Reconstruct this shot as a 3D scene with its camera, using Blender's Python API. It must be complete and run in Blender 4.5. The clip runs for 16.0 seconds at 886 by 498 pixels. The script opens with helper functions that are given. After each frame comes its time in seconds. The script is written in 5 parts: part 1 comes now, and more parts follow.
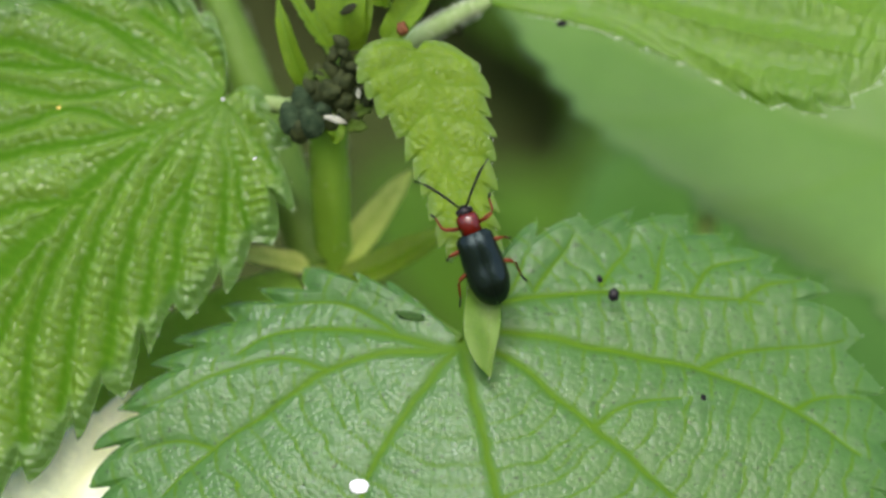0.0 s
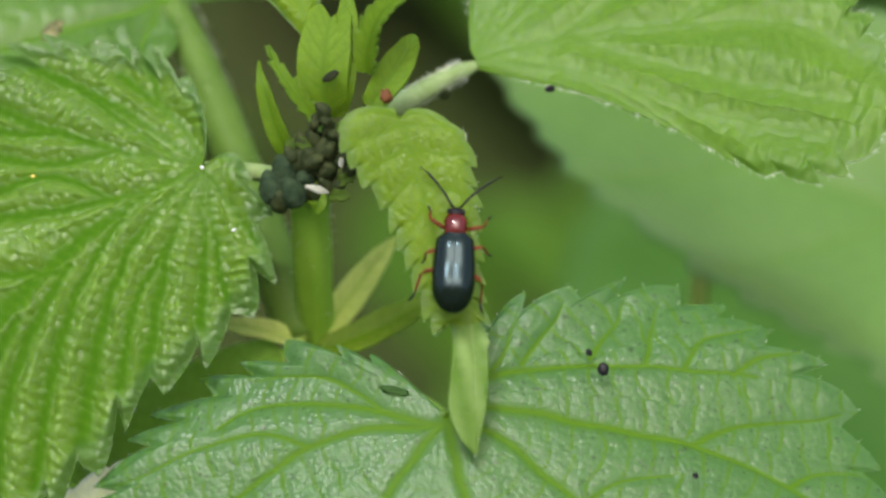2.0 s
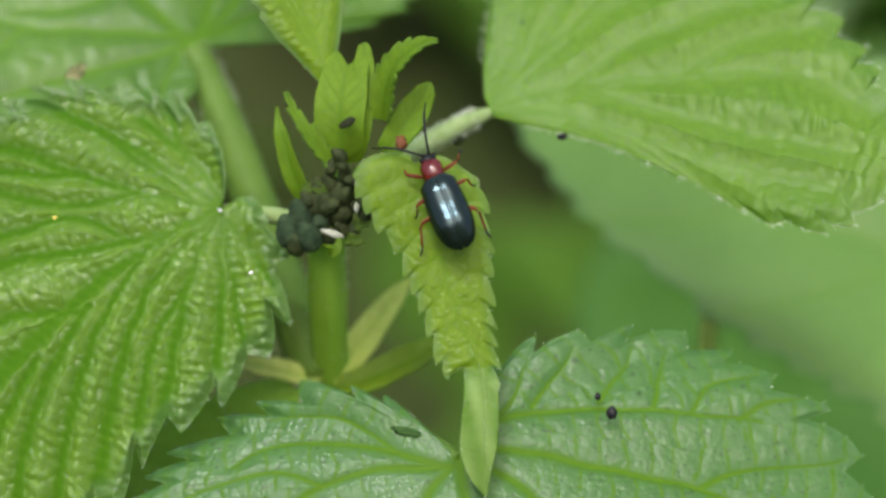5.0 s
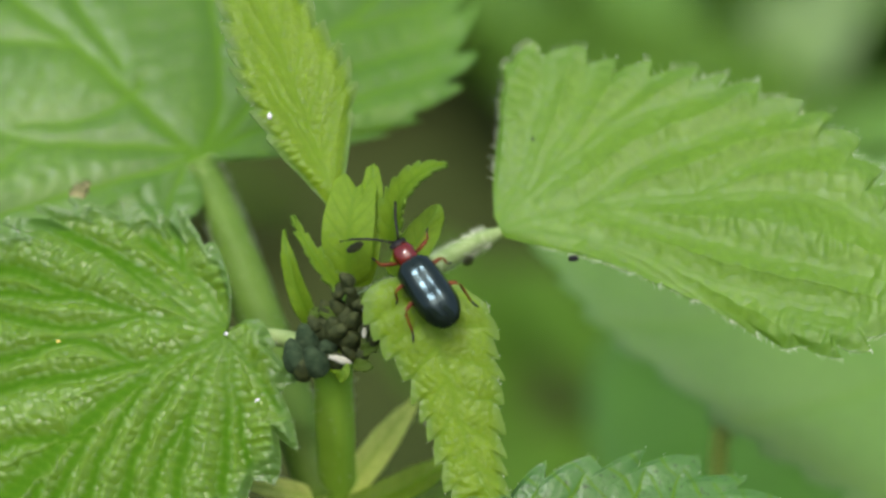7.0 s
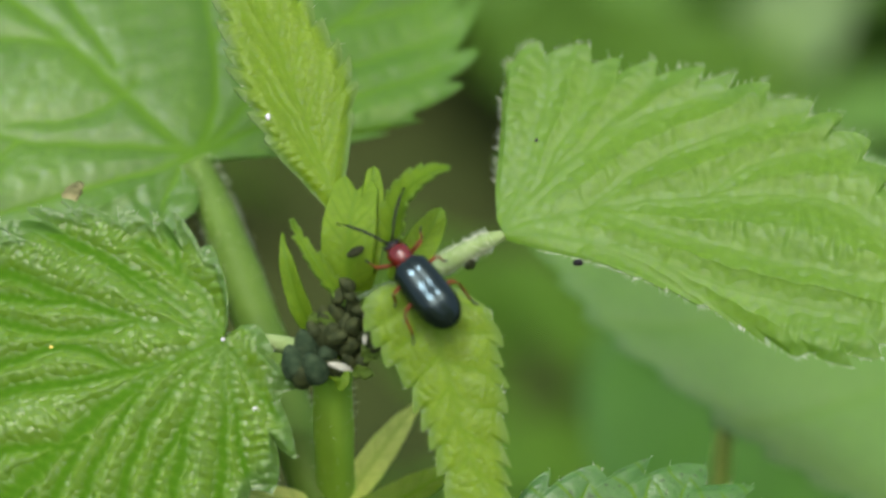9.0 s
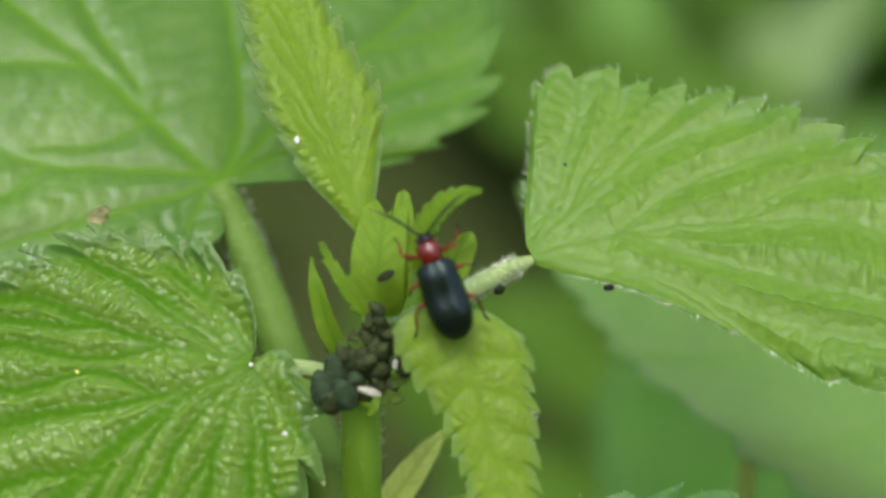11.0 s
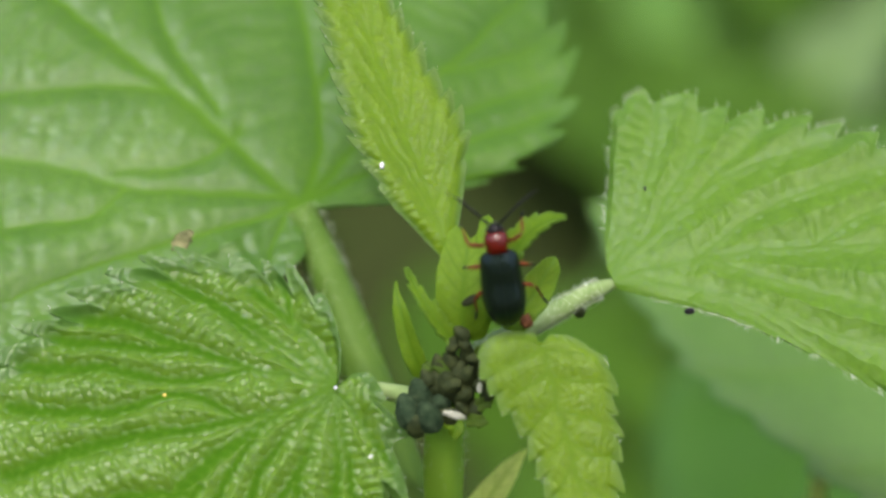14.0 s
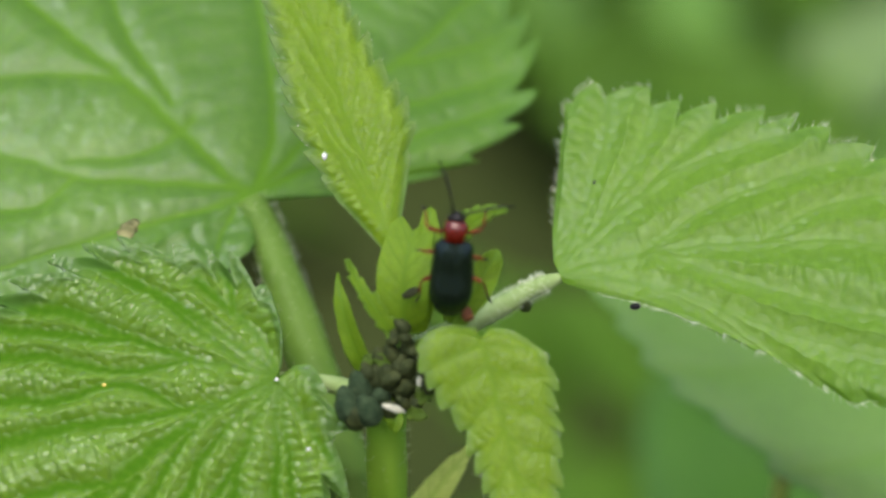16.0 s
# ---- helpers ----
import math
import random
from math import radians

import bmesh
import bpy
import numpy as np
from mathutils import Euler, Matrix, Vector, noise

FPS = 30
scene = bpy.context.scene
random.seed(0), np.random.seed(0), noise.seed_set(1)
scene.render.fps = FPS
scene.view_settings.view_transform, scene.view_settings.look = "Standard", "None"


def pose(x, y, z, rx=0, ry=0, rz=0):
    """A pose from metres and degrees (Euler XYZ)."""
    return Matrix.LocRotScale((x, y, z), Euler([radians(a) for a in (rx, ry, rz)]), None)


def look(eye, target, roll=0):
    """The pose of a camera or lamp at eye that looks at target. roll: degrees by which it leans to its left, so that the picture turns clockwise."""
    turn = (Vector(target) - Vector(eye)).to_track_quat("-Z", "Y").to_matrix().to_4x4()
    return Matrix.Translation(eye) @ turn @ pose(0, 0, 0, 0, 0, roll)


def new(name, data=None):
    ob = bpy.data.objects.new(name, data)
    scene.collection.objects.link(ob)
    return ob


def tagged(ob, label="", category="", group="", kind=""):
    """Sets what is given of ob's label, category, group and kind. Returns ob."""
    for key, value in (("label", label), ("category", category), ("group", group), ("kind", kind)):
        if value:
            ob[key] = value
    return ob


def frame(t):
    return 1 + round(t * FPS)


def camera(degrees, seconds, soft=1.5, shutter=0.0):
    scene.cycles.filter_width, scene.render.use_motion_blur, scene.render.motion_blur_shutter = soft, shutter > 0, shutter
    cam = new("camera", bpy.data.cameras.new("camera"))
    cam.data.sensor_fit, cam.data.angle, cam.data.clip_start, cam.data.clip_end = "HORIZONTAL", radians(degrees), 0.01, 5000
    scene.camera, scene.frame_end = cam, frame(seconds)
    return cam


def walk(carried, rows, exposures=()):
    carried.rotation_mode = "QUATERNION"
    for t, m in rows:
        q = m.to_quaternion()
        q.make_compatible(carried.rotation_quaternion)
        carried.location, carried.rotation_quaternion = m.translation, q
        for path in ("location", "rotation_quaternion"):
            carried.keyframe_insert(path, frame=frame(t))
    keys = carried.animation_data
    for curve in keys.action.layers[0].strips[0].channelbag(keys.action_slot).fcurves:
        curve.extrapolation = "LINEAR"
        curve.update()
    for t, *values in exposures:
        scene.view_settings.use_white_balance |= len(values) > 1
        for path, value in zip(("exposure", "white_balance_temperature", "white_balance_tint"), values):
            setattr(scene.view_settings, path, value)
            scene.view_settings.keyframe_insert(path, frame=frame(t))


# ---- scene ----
from mathutils.kdtree import KDTree

cam = camera(20.0, 16.0, soft=2.8)
PATH = [
    (0, pose(0.00389, -0.09105, 0.49557, 46.897, 0.176, -0.826)),
    (0.5, pose(0.00443, -0.09055, 0.49556, 47.047, 0.280, -0.627)),
    (1, pose(0.00443, -0.08993, 0.49569, 47.146, 0.254, -0.834)),
    (1.5, pose(0.00460, -0.08878, 0.49576, 47.028, 0.061, -0.695)),
    (2, pose(0.00451, -0.08677, 0.49558, 47.075, 0.132, -0.869)),
    (2.5, pose(0.00338, -0.08556, 0.49423, 46.772, 0.129, -0.636)),
    (3, pose(0.00236, -0.08633, 0.49391, 46.689, 0.174, -0.734)),
    (3.2, pose(0.00230, -0.08617, 0.49519, 46.474, 0.038, -0.866)),
    (5.3, pose(0.00476, -0.08772, 0.49865, 47.587, -0.062, -0.173)),
    (5.5, pose(0.00397, -0.08703, 0.49932, 47.578, -0.166, -0.339)),
    (6, pose(0.00444, -0.08562, 0.49983, 47.718, 0.005, 0.099)),
    (6.5, pose(0.00405, -0.08448, 0.50002, 47.889, 0.123, 0.041)),
    (7, pose(0.00460, -0.08316, 0.50026, 48.000, -0.000, 0.000)),
    (7.5, pose(0.00392, -0.08379, 0.50012, 48.171, 0.042, 0.179)),
    (8, pose(0.00436, -0.08271, 0.50018, 48.080, 0.140, 0.207)),
    (8.5, pose(0.00540, -0.08168, 0.49855, 48.057, -0.021, 0.273)),
    (8.7, pose(0.00459, -0.08052, 0.49940, 47.513, -0.123, -0.023)),
    (10.8, pose(0.00198, -0.08058, 0.49799, 48.499, -0.738, -0.636)),
    (11, pose(0.00174, -0.08044, 0.49806, 48.558, -0.599, -0.444)),
    (11.5, pose(0.00170, -0.08066, 0.49850, 48.613, -0.578, -0.591)),
    (12, pose(-0.00094, -0.08045, 0.49908, 48.681, -0.636, -0.443)),
    (12.5, pose(-0.00139, -0.08035, 0.49963, 48.642, -0.378, -0.303)),
    (13, pose(-0.00036, -0.08054, 0.50009, 48.816, -0.255, -0.320)),
    (13.5, pose(0.00025, -0.08079, 0.50009, 48.697, -0.276, -0.188)),
    (14, pose(-0.00083, -0.08044, 0.49962, 48.511, -0.205, 0.000)),
    (14.5, pose(-0.00011, -0.07929, 0.49950, 48.562, -0.154, 0.373)),
    (15, pose(0.00052, -0.07869, 0.50028, 48.532, -0.238, 0.497)),
    (15.5, pose(0.00188, -0.07987, 0.49995, 48.736, -0.093, 0.654)),
    (16, pose(0.00371, -0.07981, 0.49895, 48.395, 0.031, 1.150)),
]
walk(cam, PATH)
cam.data.dof.use_dof = True
cam.data.dof.focus_distance = 0.1136
cam.data.dof.aperture_fstop = 25.0

# ---- light: a bright overcast sky ----
world = bpy.data.worlds.new("sky")
scene.world = world
world.use_nodes = True
wn = world.node_tree
sky = wn.nodes.new("ShaderNodeTexSky")
sky.sky_type = "NISHITA"
sky.sun_disc = False
sky.air_density, sky.dust_density, sky.ozone_density = 0.75, 5.0, 0.5
sky.sun_elevation, sky.sun_rotation = radians(72), radians(180)
wn.links.new(sky.outputs["Color"], wn.nodes["Background"].inputs["Color"])
wn.nodes["Background"].inputs["Strength"].default_value = 0.15
sun = new("sun", bpy.data.lights.new("sun", "SUN"))
sun.data.energy, sun.data.angle, sun.data.color = 0.8, radians(6), (0.88, 0.94, 1.0)
sun.matrix_world = look((-0.2, -0.05, 1.0), (0, 0, 0))
scene.view_settings.exposure = 1.38

HEIGHT = 0.42  # of the uppermost leaf node above the ground


def mm(v):
    """Millimetres round the uppermost node, in metres of the world."""
    return Vector(v) * 0.001 + Vector((0, 0, HEIGHT))


# ---- materials ----
def nodes_of(name):
    m = bpy.data.materials.new(name)
    m.use_nodes = True
    return m, m.node_tree.nodes, m.node_tree.links, m.node_tree.nodes["Principled BSDF"]


def ramp(nodes, links, source, stops):
    r = nodes.new("ShaderNodeValToRGB")
    while len(r.color_ramp.elements) < len(stops):
        r.color_ramp.elements.new(0.5)
    for e, (p, c) in zip(r.color_ramp.elements, stops):
        e.position, e.color = p, (*c, 1)
    links.new(source, r.inputs["Fac"])
    return r.outputs["Color"]


def noise_node(nodes, links, scale, detail=3.0, rough=0.55):
    co = nodes.new("ShaderNodeTexCoord")
    n = nodes.new("ShaderNodeTexNoise")
    n.inputs["Scale"].default_value, n.inputs["Detail"].default_value, n.inputs["Roughness"].default_value = scale, detail, rough
    links.new(co.outputs["Object"], n.inputs["Vector"])
    return n.outputs["Fac"]


def mixed(nodes, links, fac, a, b, mode="MIX"):
    x = nodes.new("ShaderNodeMix")
    x.data_type, x.blend_type = "RGBA", mode
    for socket, value in ((x.inputs[0], fac), (x.inputs[6], a), (x.inputs[7], b)):
        if isinstance(value, (float, int)):
            socket.default_value = value
        elif isinstance(value, tuple):
            socket.default_value = (*value, 1)
        else:
            links.new(value, socket)
    return x.outputs[2]


def leaf_material(name, dark, light, vein, gloss, through_light, cell=1500.0, relief=0.5, specks=0.0, shine=0.6, soft_relief=0.12, bulge=0.0004, wax_index=1.46, vein_wax=0.8):
    """Leaf skin: mottled green, veins and the painted shade beside them in one tint, a waxy coat blistered by small
    cells, light shining through.
    """
    dark, light, vein = ((r * 0.96, g, b * 0.86) for r, g, b in (dark, light, vein))
    m, nodes, links, p = nodes_of(name)
    at = nodes.new("ShaderNodeAttribute")
    at.attribute_name = "vein"
    tint = ramp(nodes, links, noise_node(nodes, links, 160.0, 4.0), [(0.3, dark), (0.7, light)])
    fine = ramp(nodes, links, noise_node(nodes, links, 2600.0, 3.0), [(0.3, (0.86, 0.88, 0.86)), (0.7, (1.08, 1.07, 1.07))])
    tint = mixed(nodes, links, 1.0, tint, fine, "MULTIPLY")
    if specks:
        dots = ramp(nodes, links, noise_node(nodes, links, 4200.0, 1.0), [(0.66, (0, 0, 0)), (0.71, (specks, specks, specks))])
        tint = mixed(nodes, links, dots, tint, (0.03, 0.06, 0.015))
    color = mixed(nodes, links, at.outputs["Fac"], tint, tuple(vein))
    rim = nodes.new("ShaderNodeAttribute")
    rim.attribute_name = "rim"
    color = mixed(nodes, links, rim.outputs["Fac"], color, (light[0] * 0.6, light[1] * 0.68, light[2] + 0.022))
    links.new(color, p.inputs["Base Color"])
    p.inputs["Roughness"].default_value, p.inputs["Specular IOR Level"].default_value = 0.7, 0.1
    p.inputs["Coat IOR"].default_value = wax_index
    wax = nodes.new("ShaderNodeMapRange")
    wax.inputs["To Min"].default_value, wax.inputs["To Max"].default_value, wax.inputs["From Max"].default_value = shine, shine * vein_wax, 0.7
    links.new(at.outputs["Fac"], wax.inputs["Value"])
    links.new(wax.outputs["Result"], p.inputs["Coat Weight"])
    rough = nodes.new("ShaderNodeMapRange")
    rough.inputs["To Min"].default_value, rough.inputs["To Max"].default_value = gloss - 0.1, gloss + 0.14
    links.new(noise_node(nodes, links, 900.0, 2.0), rough.inputs["Value"])
    links.new(rough.outputs["Result"], p.inputs["Coat Roughness"])
    lay = nodes.new("ShaderNodeAttribute")
    lay.attribute_name = "lay"
    vo = nodes.new("ShaderNodeTexVoronoi")
    vo.inputs["Scale"].default_value, vo.inputs["Randomness"].default_value = cell, 0.85
    links.new(lay.outputs["Vector"], vo.inputs["Vector"])
    dome = nodes.new("ShaderNodeMath")
    dome.operation = "POWER"
    dome.inputs[1].default_value = 2.0
    links.new(vo.outputs["Distance"], dome.inputs[0])
    calm = nodes.new("ShaderNodeMapRange")
    calm.inputs["From Min"].default_value, calm.inputs["From Max"].default_value = 0.3, 1.0
    calm.inputs["To Min"].default_value, calm.inputs["To Max"].default_value = 1.0, 0.0
    links.new(at.outputs["Fac"], calm.inputs["Value"])
    blister = nodes.new("ShaderNodeMath")
    blister.operation = "MULTIPLY"
    links.new(dome.outputs[0], blister.inputs[0])
    links.new(calm.outputs[0], blister.inputs[1])
    for strength, socket in ((relief, "Coat Normal"), (soft_relief, "Normal")):
        b1 = nodes.new("ShaderNodeBump")
        b1.invert = True
        b1.inputs["Strength"].default_value, b1.inputs["Distance"].default_value = strength, bulge
        links.new(blister.outputs[0], b1.inputs["Height"])
        b2 = nodes.new("ShaderNodeBump")
        b2.inputs["Strength"].default_value, b2.inputs["Distance"].default_value = strength * 0.6, 0.0001
        links.new(noise_node(nodes, links, 5000.0, 2.0), b2.inputs["Height"])
        links.new(b1.outputs["Normal"], b2.inputs["Normal"])
        links.new(b2.outputs["Normal"], p.inputs[socket])
    tr = nodes.new("ShaderNodeBsdfTranslucent")
    warm = mixed(nodes, links, 1.0, color, (1.25, 1.4, 0.5), "MULTIPLY")
    links.new(warm, tr.inputs["Color"])
    mix = nodes.new("ShaderNodeMixShader")
    mix.inputs[0].default_value = through_light
    links.new(p.outputs["BSDF"], mix.inputs[1])
    links.new(tr.outputs["BSDF"], mix.inputs[2])
    links.new(mix.outputs[0], nodes["Material Output"].inputs["Surface"])
    return m


def plain_material(name, dark, light, rough, scale=800.0, metal=0.0, bump=0.15, coat=0.0, size=0.0001, shine=0.5, sheen_tint=(1.0, 1.0, 1.0)):
    m, nodes, links, p = nodes_of(name)
    fac = noise_node(nodes, links, scale, 4.0)
    links.new(ramp(nodes, links, fac, [(0.3, dark), (0.7, light)]), p.inputs["Base Color"])
    p.inputs["Roughness"].default_value, p.inputs["Metallic"].default_value = rough, metal
    p.inputs["Specular IOR Level"].default_value, p.inputs["Specular Tint"].default_value = shine, (*sheen_tint, 1)
    p.inputs["Coat Weight"].default_value, p.inputs["Coat Roughness"].default_value = coat, 0.12
    b = nodes.new("ShaderNodeBump")
    b.inputs["Strength"].default_value, b.inputs["Distance"].default_value = bump, size
    links.new(noise_node(nodes, links, scale * 4, 3.0), b.inputs["Height"])
    links.new(b.outputs["Normal"], p.inputs["Normal"])
    return m


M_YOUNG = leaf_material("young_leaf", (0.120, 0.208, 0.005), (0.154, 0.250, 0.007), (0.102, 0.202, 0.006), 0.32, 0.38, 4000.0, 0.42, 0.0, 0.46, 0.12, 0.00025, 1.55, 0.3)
M_TIP = leaf_material("pale_leaf_tip", (0.090, 0.190, 0.016), (0.150, 0.260, 0.040), (0.240, 0.345, 0.110), 0.42, 0.4, 2600.0, 0.2, 0.0, 0.5)
# the dark, unwaxed vein tint here also paints shade into the quilted valleys
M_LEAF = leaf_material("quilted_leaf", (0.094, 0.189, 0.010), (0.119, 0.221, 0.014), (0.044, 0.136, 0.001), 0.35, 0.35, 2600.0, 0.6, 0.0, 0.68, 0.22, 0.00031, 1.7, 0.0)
M_RIGHT = leaf_material("soft_leaf", (0.088, 0.190, 0.009), (0.122, 0.232, 0.015), (0.092, 0.198, 0.006), 0.36, 0.38, 2500.0, 0.32, 0.0, 0.60, 0.10, 0.00020)
M_BROAD = leaf_material("broad_leaf", (0.048, 0.132, 0.023), (0.062, 0.154, 0.031), (0.074, 0.160, 0.003), 0.30, 0.30, 3600.0, 0.30, 0.8, 0.72, 0.08, 0.00014, 1.46, 0.1)
M_FAR = leaf_material("shaded_leaf", (0.096, 0.204, 0.032), (0.124, 0.240, 0.045), (0.105, 0.215, 0.026), 0.40, 0.35, 1200.0, 0.2, 0.0, 0.7, 0.06)
M_BACK = leaf_material("back_leaf", (0.056, 0.146, 0.008), (0.094, 0.200, 0.014), (0.086, 0.196, 0.006), 0.34, 0.35, 1800.0, 0.14, 0.0, 0.75, 0.06, 0.0004, 1.46, 0.3)
M_DEEP = leaf_material("low_leaf", (0.046, 0.110, 0.009), (0.072, 0.148, 0.014), (0.07, 0.15, 0.010), 0.6, 0.35, 900.0, 0.2, 0.0, 0.15)
M_BUD = leaf_material("bud_leaf_skin", (0.128, 0.226, 0.010), (0.165, 0.275, 0.016), (0.112, 0.212, 0.010), 0.38, 0.45, 3600.0, 0.4, 0.0, 0.4)
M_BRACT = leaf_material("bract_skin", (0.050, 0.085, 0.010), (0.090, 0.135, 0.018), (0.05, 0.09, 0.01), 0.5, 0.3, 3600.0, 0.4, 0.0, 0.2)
M_MID = leaf_material("middle_leaf", (0.036, 0.120, 0.008), (0.050, 0.145, 0.012), (0.050, 0.140, 0.010), 0.5, 0.35, 1200.0, 0.2, 0.0, 0.25)
M_STEM = plain_material("stem_skin", (0.165, 0.325, 0.024), (0.215, 0.390, 0.040), 0.55, 350.0, 0.0, 0.2, 0.0, 0.0001, 0.2)
M_PETIOLE = plain_material("petiole_skin", (0.135, 0.208, 0.060), (0.195, 0.268, 0.105), 0.7, 900.0, 0.0, 0.4, 0.0, 0.0001, 0.2)
M_LONG = plain_material("long_petiole_skin", (0.066, 0.134, 0.014), (0.096, 0.174, 0.022), 0.6, 300.0, 0.0, 0.3, 0.0, 0.0001, 0.2)
M_PALE = leaf_material("pale_leaf", (0.420, 0.500, 0.130), (0.520, 0.580, 0.190), (0.32, 0.42, 0.09), 0.5, 0.3, 900.0, 0.2, 0.0, 0.2)
M_FRESH = leaf_material("fresh_leaf", (0.280, 0.470, 0.070), (0.340, 0.540, 0.095), (0.26, 0.45, 0.06), 0.5, 0.4, 900.0, 0.2, 0.0, 0.2)
M_CREAM = leaf_material("cream_leaf", (0.88, 0.90, 0.76), (0.92, 0.93, 0.84), (0.82, 0.84, 0.66), 0.5, 0.2, 900.0, 0.2, 0.0, 0.3)
M_HAIR = plain_material("hair", (0.55, 0.62, 0.45), (0.7, 0.75, 0.6), 0.4, 900.0)
M_ELYTRA = plain_material("elytra", (0.004, 0.007, 0.004), (0.006, 0.010, 0.006), 0.15, 2500.0, 0.0, 0.25, 0.0, 0.00003, 0.31, (0.62, 0.90, 1.0))
M_RED = plain_material("red_shell", (0.062, 0.004, 0.002), (0.090, 0.007, 0.003), 0.2, 2500.0, 0.0, 0.1, 0.6, 0.00003, 0.15)
M_BLACK = plain_material("black_shell", (0.006, 0.006, 0.006), (0.012, 0.012, 0.012), 0.4, 2500.0, 0.0, 0.2, 0.0, 0.00003, 0.12)
M_LEG = plain_material("leg_shell", (0.075, 0.017, 0.004), (0.125, 0.029, 0.006), 0.5, 2500.0, 0.0, 0.15, 0.0, 0.0001, 0.15)
M_APHID = plain_material("aphid_skin", (0.013, 0.026, 0.012), (0.034, 0.054, 0.026), 0.9, 2500.0, 0.0, 0.6, 0.0, 0.0001, 0.05)
M_OLIVE = plain_material("olive_aphid_skin", (0.014, 0.022, 0.008), (0.038, 0.048, 0.015), 0.7, 2500.0, 0.0, 0.25, 0.0, 0.0001, 0.1)
M_WHITE = plain_material("white_speck", (0.5, 0.5, 0.5), (0.62, 0.62, 0.64), 0.5, 900.0)
M_DRY = plain_material("dry_scale", (0.15, 0.16, 0.10), (0.50, 0.50, 0.42), 0.7, 900.0)
M_GOLD = plain_material("golden_grain", (0.5, 0.38, 0.05), (0.65, 0.5, 0.1), 0.4, 900.0)
M_BROWN = plain_material("brown_patch", (0.040, 0.048, 0.014), (0.220, 0.210, 0.095), 0.8, 1100.0, 0.0, 0.15, 0.0, 0.0001, 0.1)
M_BROWNED = plain_material("dark_seed_coat", (0.012, 0.016, 0.008), (0.035, 0.042, 0.016), 0.8, 1500.0, 0.0, 0.4, 0.0, 0.0001, 0.1)
M_PATCH = plain_material("withered_skin", (0.014, 0.038, 0.006), (0.036, 0.080, 0.018), 0.8, 1800.0, 0.0, 0.4, 0.0, 0.0001, 0.1)
M_RUST = plain_material("rust_bud", (0.08, 0.030, 0.010), (0.15, 0.055, 0.016), 0.6, 1500.0, 0.0, 0.3, 0.0, 0.0001, 0.2)
M_SOIL = plain_material("soil", (0.024, 0.028, 0.008), (0.030, 0.046, 0.010), 0.9, 9.0, 0.0, 0.6, 0.0, 0.01, 0.1)


# ---- mesh helpers ----
def part(name, mesh, material, parent, label=""):
    """Links a mesh or bmesh as one object under a thing or a part."""
    if isinstance(mesh, bmesh.types.BMesh):
        data = bpy.data.meshes.new(name)
        mesh.to_mesh(data)
        mesh.free()
        mesh = data
    if not mesh.materials:
        mesh.materials.append(material)
    mesh.polygons.foreach_set("use_smooth", [True] * len(mesh.polygons))
    ob = new(name, mesh)
    ob.parent = parent
    return tagged(ob, label)


def bezier(ctrl, n):
    p = np.array(ctrl, float)
    t = np.linspace(0, 1, n)[:, None]
    return (1 - t) ** 3 * p[0] + 3 * t * (1 - t) ** 2 * p[1] + 3 * t * t * (1 - t) * p[2] + t ** 3 * p[3]


def unit(v):
    return v / np.maximum(np.linalg.norm(v, axis=-1, keepdims=True), 1e-12)


def smooth(a, b, x):
    t = np.clip((x - a) / (b - a), 0, 1)
    return t * t * (3 - 2 * t)


def hat(d, w):
    return np.exp(-(d / w) ** 2)


